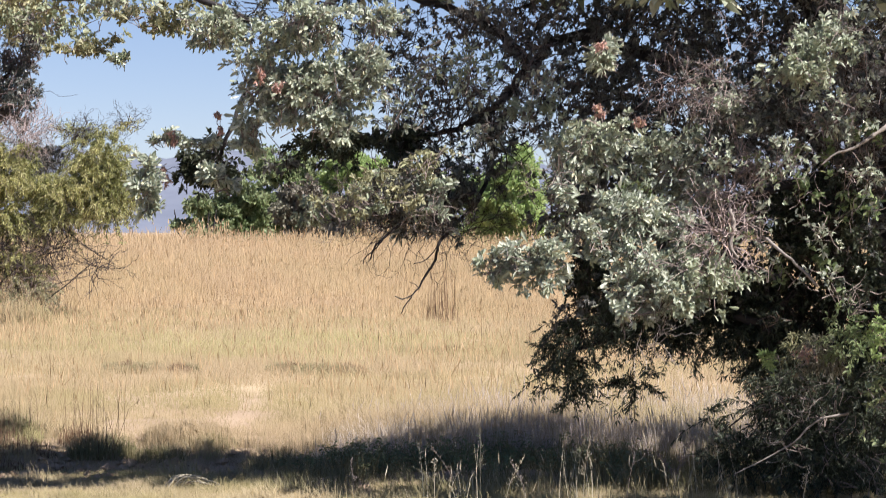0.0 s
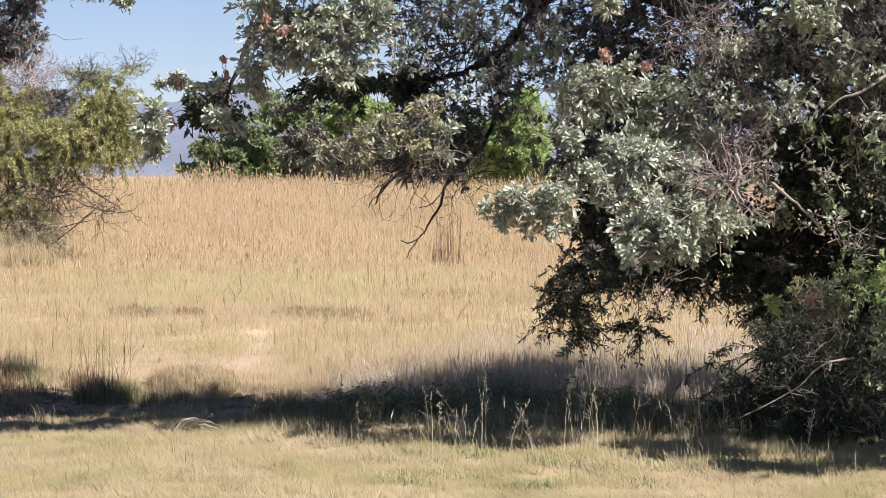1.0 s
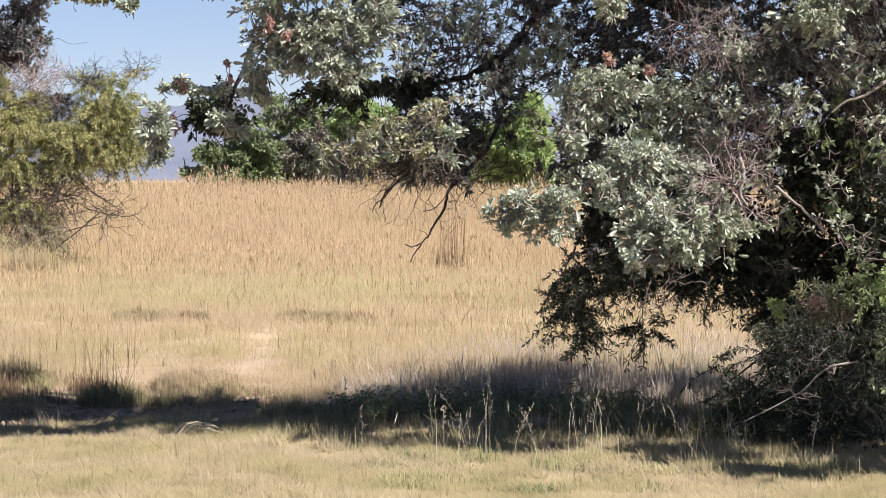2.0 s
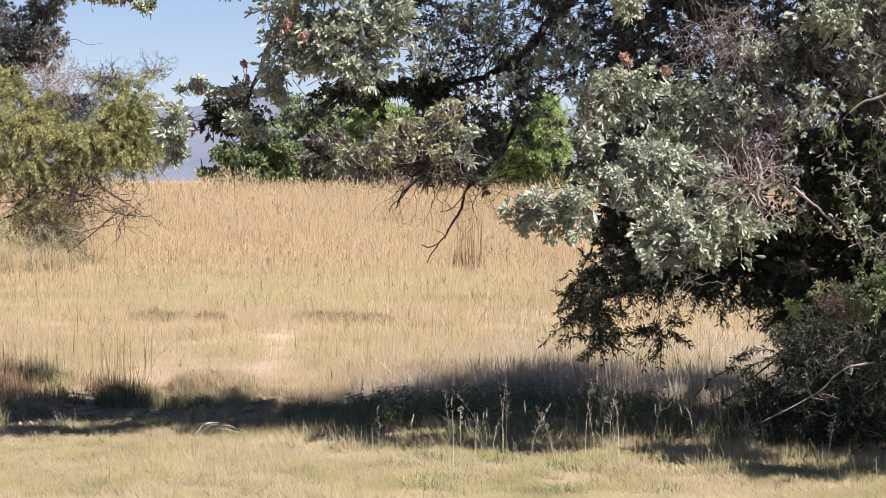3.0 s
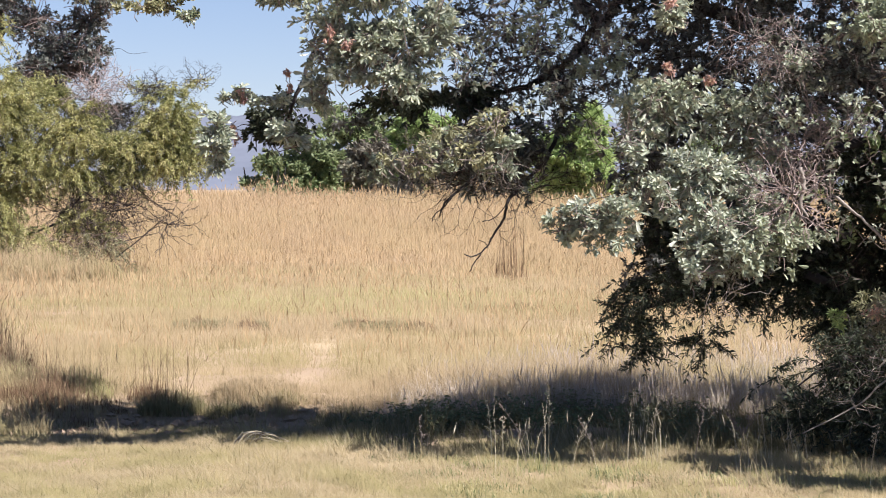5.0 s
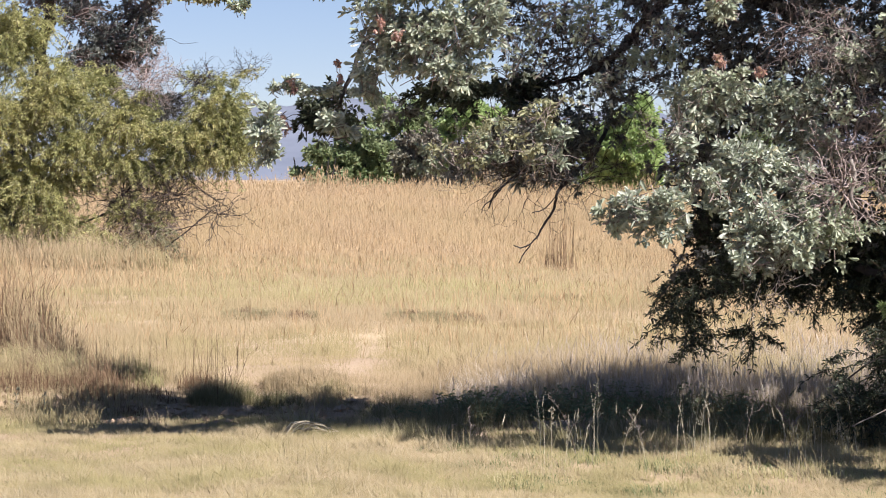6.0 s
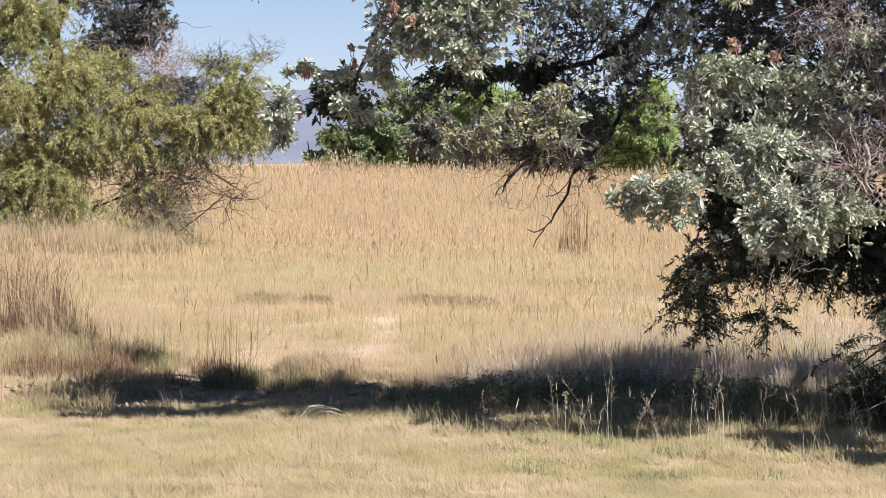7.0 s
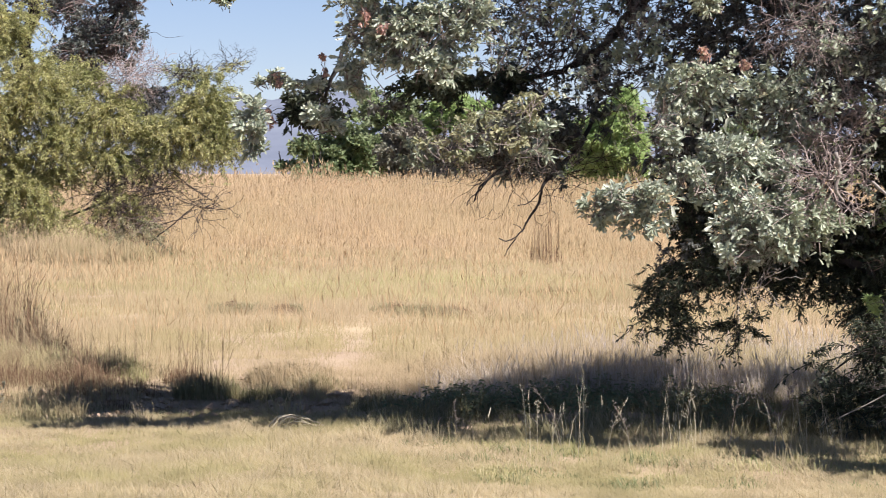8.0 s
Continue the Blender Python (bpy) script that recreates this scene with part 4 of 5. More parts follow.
# ---- willowy bush beyond the grass ----
def karee():
    t = root("willowy_bush", (-12.0, 62.6, float(height(-12.0, 62.6))), "broad olive-green bush with drooping narrow leaves", "bush")
    limb(t, ((-12.0, 62.6, 0), (-11.6, 62.4, 0.9), (-11.0, 62.2, 1.5), (-10.4, 62.0, 2.2)), 0.16, 0.07, name="trunk", seed=41)
    limb(t, ((-12.0, 62.6, 0.1), (-12.8, 62.5, 1.2), (-13.2, 62.5, 2.6), (-13.0, 62.4, 4.2)), 0.15, 0.06, name="trunk", seed=42)
    limb(t, ((-11.3, 62.2, 1.3), (-9.07, 62.00, 2.05), (-8.29, 61.80, 2.02), (-7.63, 61.50, 1.95), (-7.05, 61.30, 1.55), (-6.45, 61.20, 1.18)), 0.022, 0.006, seed=43)
    limb(t, ((-9.2, 61.6, 0.3), (-8.9, 61.4, 0.9), (-8.2, 61.2, 1.35), (-7.5, 61.0, 1.5)), 0.03, 0.008, seed=46)
    limb(t, ((-9.6, 61.6, 0.2), (-9.0, 61.3, 1.2), (-8.9, 61.2, 2.0)), 0.03, 0.01, seed=47)
    limb(t, ((-8.6, 61.3, 0.2), (-7.9, 61.1, 0.7), (-7.0, 61.0, 0.95)), 0.02, 0.006, seed=48)
    limb(t, ((-11.6, 62.2, 0.5), (-9.49, 61.50, 1.06), (-9.09, 61.30, 1.43), (-8.70, 61.20, 1.74)), 0.035, 0.012, seed=44)
    limb(t, ((-8.06, 61.00, 0.32), (-7.57, 61.00, 0.69), (-6.83, 61.00, 1.31)), 0.02, 0.008, seed=45)
    H = lambda c, r, n, seed, mat=KAREE, **k: hanging_clump(t, c, r, int(n * 1.3), mat, seed, leaf=(0.11, 0.021), per=6, reach=0.55, thick=0.006,
                                                            label="olive narrow leaves", **k)
    H((-6.88, 62.00, 3.43), (0.85, 0.8, 0.65), 186, 301)
    H((-6.50, 62.00, 2.86), (0.5, 0.6, 0.45), 99, 302)
    H((-7.64, 61.60, 2.80), (0.8, 0.7, 0.55), 148, 303)
    bare_twigs(t, (-7.36, 62.40, 4.07), (0.8, 0.6, 0.35), 110, DARK_TWIG, 304, length=0.25, thick=0.007, label="dark twigs with few leaves")
    whorled_clump(t, (-7.30, 62.40, 4.13), (0.9, 0.6, 0.4), 170, KAREE, 325, leaf=(0.09, 0.022), per=5, twig=60, twig_mat=DARK_TWIG, thick=0.006, make=plain_leaves)
    bare_twigs(t, (-6.31, 62.60, 4.33), (0.3, 0.4, 0.2), 30, DARK_TWIG, 305, length=0.22, thick=0.006, label="dark twigs with few leaves")
    whorled_clump(t, (-6.31, 62.60, 4.33), (0.35, 0.4, 0.25), 44, KAREE, 326, leaf=(0.09, 0.022), per=5, twig=20, twig_mat=DARK_TWIG, thick=0.006, make=plain_leaves)
    H((-6.73, 61.80, 2.49), (0.5, 0.5, 0.3), 80, 327)
    H((-7.64, 61.60, 2.30), (0.6, 0.5, 0.25), 50, 328)
    H((-8.9, 61.3, 2.25), (0.7, 0.5, 0.3), 90, 340)
    H((-8.0, 61.4, 2.2), (0.6, 0.5, 0.25), 60, 341)
    H((-8.98, 61.40, 3.17), (1.0, 0.8, 0.8), 235, 306)
    H((-10.43, 61.20, 3.66), (1.0, 0.9, 0.9), 297, 307)
    H((-11.44, 61.60, 5.04), (0.95, 0.9, 1.1), 297, 308)
    H((-11.51, 61.00, 3.16), (1.2, 0.9, 1.1), 297, 309)
    H((-9.91, 61.00, 2.54), (0.9, 0.7, 0.6), 173, 310)
    H((-10.74, 60.80, 1.68), (1.0, 0.7, 0.7), 173, 311)
    H((-11.21, 61.40, 2.11), (1.0, 0.6, 0.5), 150, 329)
    H((-10.08, 61.30, 1.86), (0.5, 0.5, 0.2), 50, 330)
    H((-8.70, 61.20, 1.24), (0.6, 0.6, 0.35), 60, 312)
    H((-8.28, 60.80, 0.63), (0.7, 0.5, 0.35), 40, 313, OLIVE)
    H((-12.09, 60.80, 1.43), (1.0, 0.7, 0.9), 173, 314)
    H((-10.35, 60.70, 0.94), (0.8, 0.6, 0.5), 99, 318)
    H((-9.35, 60.60, 0.64), (0.5, 0.5, 0.35), 44, 319)
    H((-11.56, 60.60, 0.58), (0.9, 0.6, 0.5), 99, 324)
    H((-9.57, 62.00, 4.05), (0.5, 0.5, 0.4), 74, 315)
    H((-8.40, 62.60, 3.57), (0.6, 0.5, 0.5), 99, 316, GREY_OLIVE)
    H((-12.99, 61.60, 4.41), (1.3, 1.0, 1.4), 297, 317)
    bare_twigs(t, (-8.51, 61.60, 4.04), (0.7, 0.4, 0.5), 140, PINK_TWIG, 320, length=0.3, thick=0.008, label="grey leafless twigs")
    bare_twigs(t, (-7.85, 61.30, 1.55), (1.0, 0.5, 0.4), 130, DARK_TWIG, 321, length=0.4, thick=0.009, label="dark leafless twigs")
    bare_twigs(t, (-8.43, 61.00, 0.82), (1.0, 0.5, 0.35), 90, UMBER_TWIG, 322, length=0.4, thick=0.009, label="dark leafless twigs")
    bare_twigs(t, (-8.9, 61.2, 1.5), (0.8, 0.5, 0.6), 90, DARK_TWIG, 331, length=0.35, thick=0.010, label="dark leafless twigs")
    bare_twigs(t, (-8.6, 60.8, 0.5), (1.1, 0.4, 0.4), 90, RUSSET, 332, length=0.25, thick=0.007, label="dry reddish twigs")
    bare_twigs(t, (-6.85, 61.20, 1.12), (0.35, 0.3, 0.2), 24, DARK_TWIG, 323, length=0.4, thick=0.010, label="dark leafless twigs")


karee()


# ---- tall tree behind the bush ----
def tall_tree():
    t = root("tall_grey_tree", (-13.2, 68.0, float(height(-13.2, 68.0))), "tall grey-green tree behind the olive bush", "tree")
    limb(t, ((-13.2, 68, -0.1), (-12.8, 68, 2.0), (-12.0, 67.8, 4.2), (-11.6, 67.8, 6.6)), 0.3, 0.14, name="trunk", seed=51)
    limb(t, ((-12.2, 67.8, 3.6), (-11.0, 67.5, 4.8), (-9.8, 67.3, 5.6), (-9.0, 67.2, 6.0)), 0.12, 0.03, seed=52)
    limb(t, ((-12.4, 67.8, 3.2), (-13.8, 67.5, 5.0), (-14.6, 67.4, 6.6)), 0.14, 0.05, seed=53)
    limb(t, ((-9.08, 66.50, 5.34), (-8.79, 66.30, 5.19), (-8.53, 66.20, 5.23), (-8.25, 66.10, 5.10), (-7.84, 66.00, 5.13)), 0.010, 0.003, name="twig", seed=54, sides=5)
    k = 0
    for c, r in (((-10.07, 67.00, 5.45), 1.0), ((-10.53, 66.50, 4.75), 0.9), ((-9.46, 66.50, 5.29), 0.8), ((-9.05, 66.50, 6.49), 0.7), ((-10.88, 67.00, 5.99), 1.1), ((-9.66, 67.00, 4.77), 0.7), ((-10.27, 67.40, 4.38), 0.6), ((-9.39, 67.00, 5.99), 0.7), ((-11.90, 67.40, 6.56), 1.2),
                 ((-10.61, 67.00, 7.21), 1.2), ((-9.26, 67.00, 7.21), 1.0), ((-12.97, 68.00, 5.50), 1.2), ((-12.19, 67.50, 8.06), 1.4), ((-10.15, 67.50, 8.47), 1.3)):
        k += 1
        whorled_clump(t, c, (r, r, r * 0.75), int(190 * r), GREY_OLIVE, 400 + k, leaf=(0.11, 0.042), per=12, make=plain_leaves, twig_mat=UMBER_TWIG, twig=int(140 * r),
                      thick=0.012, twig_len=0.7, label="grey-green leaves")


tall_tree()


# ---- bushes on the crest ----
def crest_bush(name, place, w, h, mat, seed, label, clumps=9, leaf=(0.25, 0.115)):
    x, y = place
    z = float(height(x, y))
    t = root(name, (x, y, z), label, "bush", group="bushes on the crest")
    rng = np.random.default_rng(seed)
    for i in range(3):
        a = rng.uniform(-1, 1)
        limb(t, ((x + a * 0.2, y, z - 0.1), (x + a * 0.3 * w, y, z + h * 0.35), (x + a * 0.38 * w, y + 0.1, z + h * 0.75)), 0.07, 0.02, name="stem", seed=seed + i)
    for i in range(clumps):
        a, b = rng.uniform(-1, 1), rng.uniform(0.12, 0.86)
        r = w * rng.uniform(0.17, 0.27)
        wide = math.sqrt(max(0.1, 1 - (2 * b - 0.8) ** 2)) * (w / 2 - r * 0.6)
        whorled_clump(t, (x + a * wide, y + rng.uniform(-0.5, 0.5), z + b * h), (r, r, r * 0.75), int((150 if mat is FRESH else 90) * r), mat, seed + 10 + i, leaf=leaf, per=7, make=plain_leaves,
                      twig=int(16 * r), twig_mat=DARK_TWIG, thick=0.014, twig_len=0.6)
    return t


DARK_LABEL, FRESH_LABEL, DUSTY_LABEL = "dense dark green bush behind the tall grass", "bright fresh green bush behind the tall grass", "dusty grey-green shrub with bare twigs"
for px, dist, wide, tall, mat, label, n in (
        (-9.19, 120, 2.6, 2.4, MID, DARK_LABEL, 10), (-7.74, 122, 4.2, 3.5, MID, DARK_LABEL, 20), (-6.04, 125, 4.6, 5.2, MID, DARK_LABEL, 26),
        (-2.56, 124, 3.8, 4.9, FRESH, FRESH_LABEL, 22), (4.21, 122, 3.3, 5.1, FRESH, FRESH_LABEL, 40), (-4.66, 119, 3.2, 3.0, DUSTY, DUSTY_LABEL, 16),
        (-2.24, 118, 3.4, 3.0, DUSTY, DUSTY_LABEL, 16), (0.02, 119, 4.0, 3.4, DUSTY, DUSTY_LABEL, 18), (1.93, 126, 4.4, 4.0, MID, DARK_LABEL, 18),
        (-0.63, 130, 4.4, 4.4, MID, DARK_LABEL, 16), (6.72, 125, 4.2, 4.0, MID, DARK_LABEL, 16), (10.50, 128, 5.0, 3.8, MID, DARK_LABEL, 14),
        (15.68, 126, 5.0, 4.2, MID, DARK_LABEL, 14), (21.10, 128, 5.0, 4.4, MID, DARK_LABEL, 14)):
    crest_bush("crest_bush", (px, dist), wide, tall, mat, 500 + int(dist * 7 + px * 11), label, n)


# ---- grass ----
def sow(rng, n, y0, y1, power=1.0, per=14, loose=0.05):
    """Tufts over the wedge of veld in front of the camera, somewhat past its sides: root places, and each tuft's own vigour."""
    m = n // per
    y = y0 + (y1 - y0) * rng.random(m) ** power
    x = rng.uniform(-0.225, 0.20, m) * y + rng.uniform(-0.6, 0.6, m)
    vig = np.repeat(rng.uniform(0.55, 1.45, m), per)
    r = loose * (1 + y / 60)
    x, y, r = np.repeat(x, per), np.repeat(y, per), np.repeat(r, per)
    return x + rng.normal(0, 1, len(x)) * r, y + rng.normal(0, 1, len(x)) * r, vig


def bare(x, y):
    """How bare the soil lies, 0 to 1: the trodden path, the wash and the worn patches."""
    path = np.exp(-((x + 1.54 + 0.04 * (y - 25.5)) / 0.21) ** 2) * ramp01(y, 22.0, 24.5) * ramp01(39 - y, 0, 6)
    patch = 0.9 * np.exp(-((x + 2.9 + 0.1 * (y - 29)) / 0.3) ** 2) * ramp01(y, 24, 27) * ramp01(40 - y, 0, 6)
    wash = np.exp(-((y - 23.5 + 0.3 * np.sin(x * 1.1)) / 1.25) ** 4) * ramp01(-x, 0.9, 1.5) * (0.2 + 0.7 * ramp01(x, -4.0, -3.3)) * (0.45 + 0.75 * drift(x, y, 1.3))
    spots = ramp01(drift(x, y, 0.55) * 0.6 + drift(x, y, 1.9) * 0.4, 0.6, 0.8) * 0.5 * ramp01(50 - y, 0, 10)
    return np.clip((path * 0.58 + patch * 0.3) * (0.1 + 1.3 * drift(x * 0.6, y, 1.7)) + wash + spots, 0, 1)


def field(name, label, mat, x, y, h, w, lean, rng, heads=None, head_mat=None, slim=False, big=1.0):
    v, f, tip = blades(np.c_[x, y, height(x, y) - 0.01], h, w, lean, rng, slim=slim)
    ob = new(name, turf(name, v, f, rng, 3 if slim else 5))
    ob.data.materials.append(mat)
    tagged(ob, label, "grass", kind="stuff")
    if heads is not None:
        k = heads
        pv, pf = plumes(tip[k], 0.16 * big * (0.5 + rng.random(len(k))), 0.022 * big * (y[k] / 80) * (0.7 + 0.6 * rng.random(len(k))), rng)
        tagged(part("seed_head", turf("seed_head", pv, pf, rng, 4), head_mat or mat, ob), kind="stuff")
    return ob


def keep(sel, *arrays):
    return [a[sel] for a in arrays]


def edge_of_lawn(x, y):
    """How far the short grass reaches from the camera's side."""
    return 20.75 + 1.2 * ramp01(-x, 0.5, 1.6) + 0.15 * np.sin(x * 2.3) + 0.5 * (drift(x, y, 1.7) - 0.5)


def short_grass():
    rng = np.random.default_rng(801)
    x, y, vig = sow(rng, 380000, 15.2, 22.2, 1.0, 16, 0.055)
    edge = edge_of_lawn(x, y)
    clump = drift(x, y, 3.4) * 0.6 + drift(x, y, 0.8) * 0.4
    sel = (y < edge) & (rng.random(len(x)) < 0.45 + 1.0 * clump)
    x, y, vig, clump = keep(sel, x, y, vig, clump)
    h = (0.02 + 0.09 * rng.random(len(x))) * (0.25 + 1.4 * clump) * vig
    field("short_grass", "short dry yellow-green grass", LAWN, x, y, h, 0.003 + 0.004 * rng.random(len(x)), 2.3, rng, slim=True)
    # coarser tussocks that stand out of it
    x, y, vig = sow(rng, 52000, 15.3, 22.0, 1.0, 34, 0.035)
    sel = y < edge_of_lawn(x, y)
    x, y, vig = keep(sel, x, y, vig)
    h = (0.05 + 0.11 * rng.random(len(x))) * vig * (0.45 + 0.8 * drift(x, y, 0.9))
    field("lawn_tussocks", "coarse dry tussocks in the short grass", LAWN, x, y, h, 0.004 + 0.003 * rng.random(len(x)), 1.5, rng, slim=True)


def wash_edge_grass():
    """Grass in the tree's shade, which also tones its colours: low and green towards the lawn, tall and dry behind."""
    rng = np.random.default_rng(802)
    x, y, vig = sow(rng, 70000, 20.0, 23.4, 1.0, 16, 0.05)
    c = drift(x, y, 1.9)
    sel = (rng.random(len(x)) < np.clip((c - 0.25) * 2, 0, 1) * (1 - 0.97 * bare(x, y))) & ((x > -1.1) | (y > 22.6))
    x, y, vig = keep(sel, x, y, vig)
    h = (0.05 + 0.16 * rng.random(len(x))) * (0.5 + drift(x, y, 1.9)) * (0.6 + 0.5 * ramp01(x, -2, 0.5)) * vig
    field("shaded_grass", "green grass under the tree, shade toned into its colour", SHADE_GRASS, x, y, h, 0.004 + 0.004 * rng.random(len(x)), 1.0, rng, slim=True)
    x, y, vig = sow(rng, 70000, 22.6, 27.4, 1.0, 12, 0.07)
    sel = rng.random(len(x)) < ramp01(x, -0.9, 0.1) * (0.35 + 0.8 * drift(x, y, 0.9)) * (1 - bare(x, y))
    x, y, vig = keep(sel, x, y, vig)
    h = (0.2 + 0.34 * rng.random(len(x))) * (0.55 + 0.6 * drift(x, y, 0.6)) * (0.7 + 0.3 * vig) * (0.6 + 0.4 * ramp01(x, -0.6, 1.0))
    heads = np.nonzero(rng.random(len(x)) < 0.12)[0]
    field("tall_shaded_grass", "tall dry grass beneath the tree, mauve shade tint in its colour", MAUVE, x, y, h, 0.003 + 0.002 * rng.random(len(x)), 0.5, rng, heads, MAUVE, slim=True)


def meadow():
    rng = np.random.default_rng(803)
    x, y, vig = sow(rng, 640000, 22.9, 66.0, 1.15, 18, 0.08)
    b = bare(x, y)
    sel = rng.random(len(x)) < (1 - 0.96 * b) * (0.3 + 0.9 * drift(x, y, 0.7))
    x, y, b, vig = keep(sel, x, y, b, vig)
    tall = ramp01(x + 0.02 * y, -1.2, 1.6) * ramp01(34 - y, 0, 8)
    h = (0.06 + 0.15 * rng.random(len(x))) * (0.3 + 0.6 * drift(x, y, 0.45) + 0.5 * drift(x + 7, y, 1.3)) * (1 + 1.1 * tall) * (1 - 0.5 * b) * (0.6 + 0.4 * vig) * 1.4
    w = 0.002 + 0.00009 * y * (0.6 + 0.8 * rng.random(len(x)))
    near = y < 36
    field("meadow_grass", "knee-high straw-coloured grass", STRAW, *keep(near, x, y, h, w), 1.3, rng, slim=True)
    field("meadow_grass", "knee-high straw-coloured grass further off", STRAW, *keep(~near, x, y, h, w), 1.2, rng, slim=True)


def tall_grass():
    rng = np.random.default_rng(804)
    x, y, vig = sow(rng, 330000, 50.0, 119.0, 0.95, 14, 0.10)
    start = 60 + 9 * (drift(x, y, 0.16) - 0.5) - 1.2 * np.clip(x, -6, 4) * 0.3
    sel = (rng.random(len(x)) < 0.4 + 0.7 * drift(x, y, 0.3)) & (rng.random(len(x)) < 0.03 + ramp01(y, start - 10, start + 8))
    x, y, vig, start = keep(sel, x, y, vig, start)
    h = (0.4 + 0.55 * rng.random(len(x))) * (0.4 + 1.05 * drift(x, y, 0.35)) * (0.25 + 0.75 * ramp01(y, start - 8, start + 16)) * (0.7 + 0.3 * vig)
    heads = np.nonzero(rng.random(len(x)) < 0.12)[0]
    field("tall_grass", "tall golden grass with seed heads", GOLD, x, y, h, 0.004 + 0.00008 * y, 0.6, rng, heads, PLUME, slim=True)
    x = rng.uniform(-70, 70, 12000)
    y = rng.uniform(119, 260, 12000)
    field("distant_grass", "golden grass beyond the crest", GOLD, x, y, 0.5 + 0.6 * rng.random(len(x)), np.full(len(x), 0.05), 0.4, rng, slim=True)
    # brown stalks in loose drifts
    x, y, vig = sow(rng, 3600, 44.0, 112.0, 0.9, 9, 0.16)
    sel = drift(x + 31, y, 0.21) > 0.6
    x, y = keep(sel, x, y)
    field("brown_stalks", "sparse brown stalks among the golden grass", RUSSET, x, y, 0.3 + 0.6 * rng.random(len(x)), 0.003 + 0.00007 * y, 0.5, rng, slim=True)


def crest_plumes():
    """Tall stems with plumes that break the line of the crest, in clumps."""
    rng = np.random.default_rng(809)
    n = 220
    cx, cy = rng.uniform(-24, 16, n), rng.uniform(98, 117, n)
    vig = 0.62 + 0.45 * ramp01(drift(cx, cy * 0.2, 0.3), 0.3, 0.7)
    k = rng.integers(0, n, 1500)
    x, y = cx[k] + rng.normal(0, 0.28, 1500), cy[k] + rng.normal(0, 0.3, 1500)
    h = (0.75 + 0.75 * rng.random(1500)) * vig[k]
    field("plume_grass", "tall plumed grass stems on the crest", GOLD, x, y, h, np.full(1500, 0.016), 0.3, rng, np.arange(1500), PLUME, big=1.35)


def wisps():
    """Single seeding stems that stand above the meadow."""
    rng = np.random.default_rng(807)
    x, y, vig = sow(rng, 30000, 24.5, 60.0, 1.1, 9, 0.14)
    sel = (rng.random(len(x)) > bare(x, y) * 1.3) & (rng.random(len(x)) < 0.1 + 1.1 * ramp01(drift(x, y, 0.3), 0.4, 0.75))
    x, y, vig = keep(sel, x, y, vig)
    h = (0.22 + 0.3 * rng.random(len(x))) * vig
    heads = np.nonzero(rng.random(len(x)) < 0.6)[0]
    field("seeding_stems", "sparse straw-coloured seeding grass stems", STRAW, x, y, h, 0.0015 + 0.00004 * y, 0.8, rng, heads, PLUME, slim=True)


def green_flush():
    """Greener, lower grass where the ground holds water, with darker tussocks along its edge."""
    rng = np.random.default_rng(806)
    x, y, vig = sow(rng, 190000, 32.0, 58.0, 1.0, 14, 0.07)
    wet = np.exp(-((x + 2.0) / 3.2) ** 2 - ((y - 47) / 5.5) ** 2) * 0.8 + np.exp(-((x + 1.2) / 0.8) ** 2 - ((y - 39.8) / 1.0) ** 2)
    wet = wet + 0.3 * np.exp(-((x + 3.75) / 0.3) ** 2 - ((y - 37.4) / 0.5) ** 2)
    sel = rng.random(len(x)) < wet * 0.9
    x, y, vig, wet = keep(sel, x, y, vig, wet)
    h = (0.10 + 0.15 * rng.random(len(x))) * vig * (0.8 + 0.6 * wet)
    field("green_grass", "low greenish grass in the meadow", FLUSH, x, y, h, 0.002 + 0.00009 * y, 1.0, rng, slim=True)


def side_veld():
    """Grass on either side of the view and behind it."""
    rng = np.random.default_rng(805)
    x, y = rng.uniform(-40, 40, 30000), rng.uniform(-15, 110, 30000)
    sel = (np.abs(x - 0.0) > 0.2 * np.abs(y) + 1.0)
    x, y = keep(sel, x, y)
    field("side_grass", "straw-coloured veld grass", STRAW, x, y, 0.12 + 0.4 * rng.random(len(x)), np.full(len(x), 0.02), 0.6, rng, slim=True)


def near_veld():
    """Short grass at the feet of whoever stands here."""
    rng = np.random.default_rng(810)
    x, y = rng.uniform(-9, 9, 40000), rng.uniform(-7, 15.4, 40000)
    field("near_grass", "short dry yellow-green grass underfoot", LAWN, x, y, 0.03 + 0.09 * rng.random(len(x)), np.full(len(x), 0.006), 1.6, rng, slim=True)


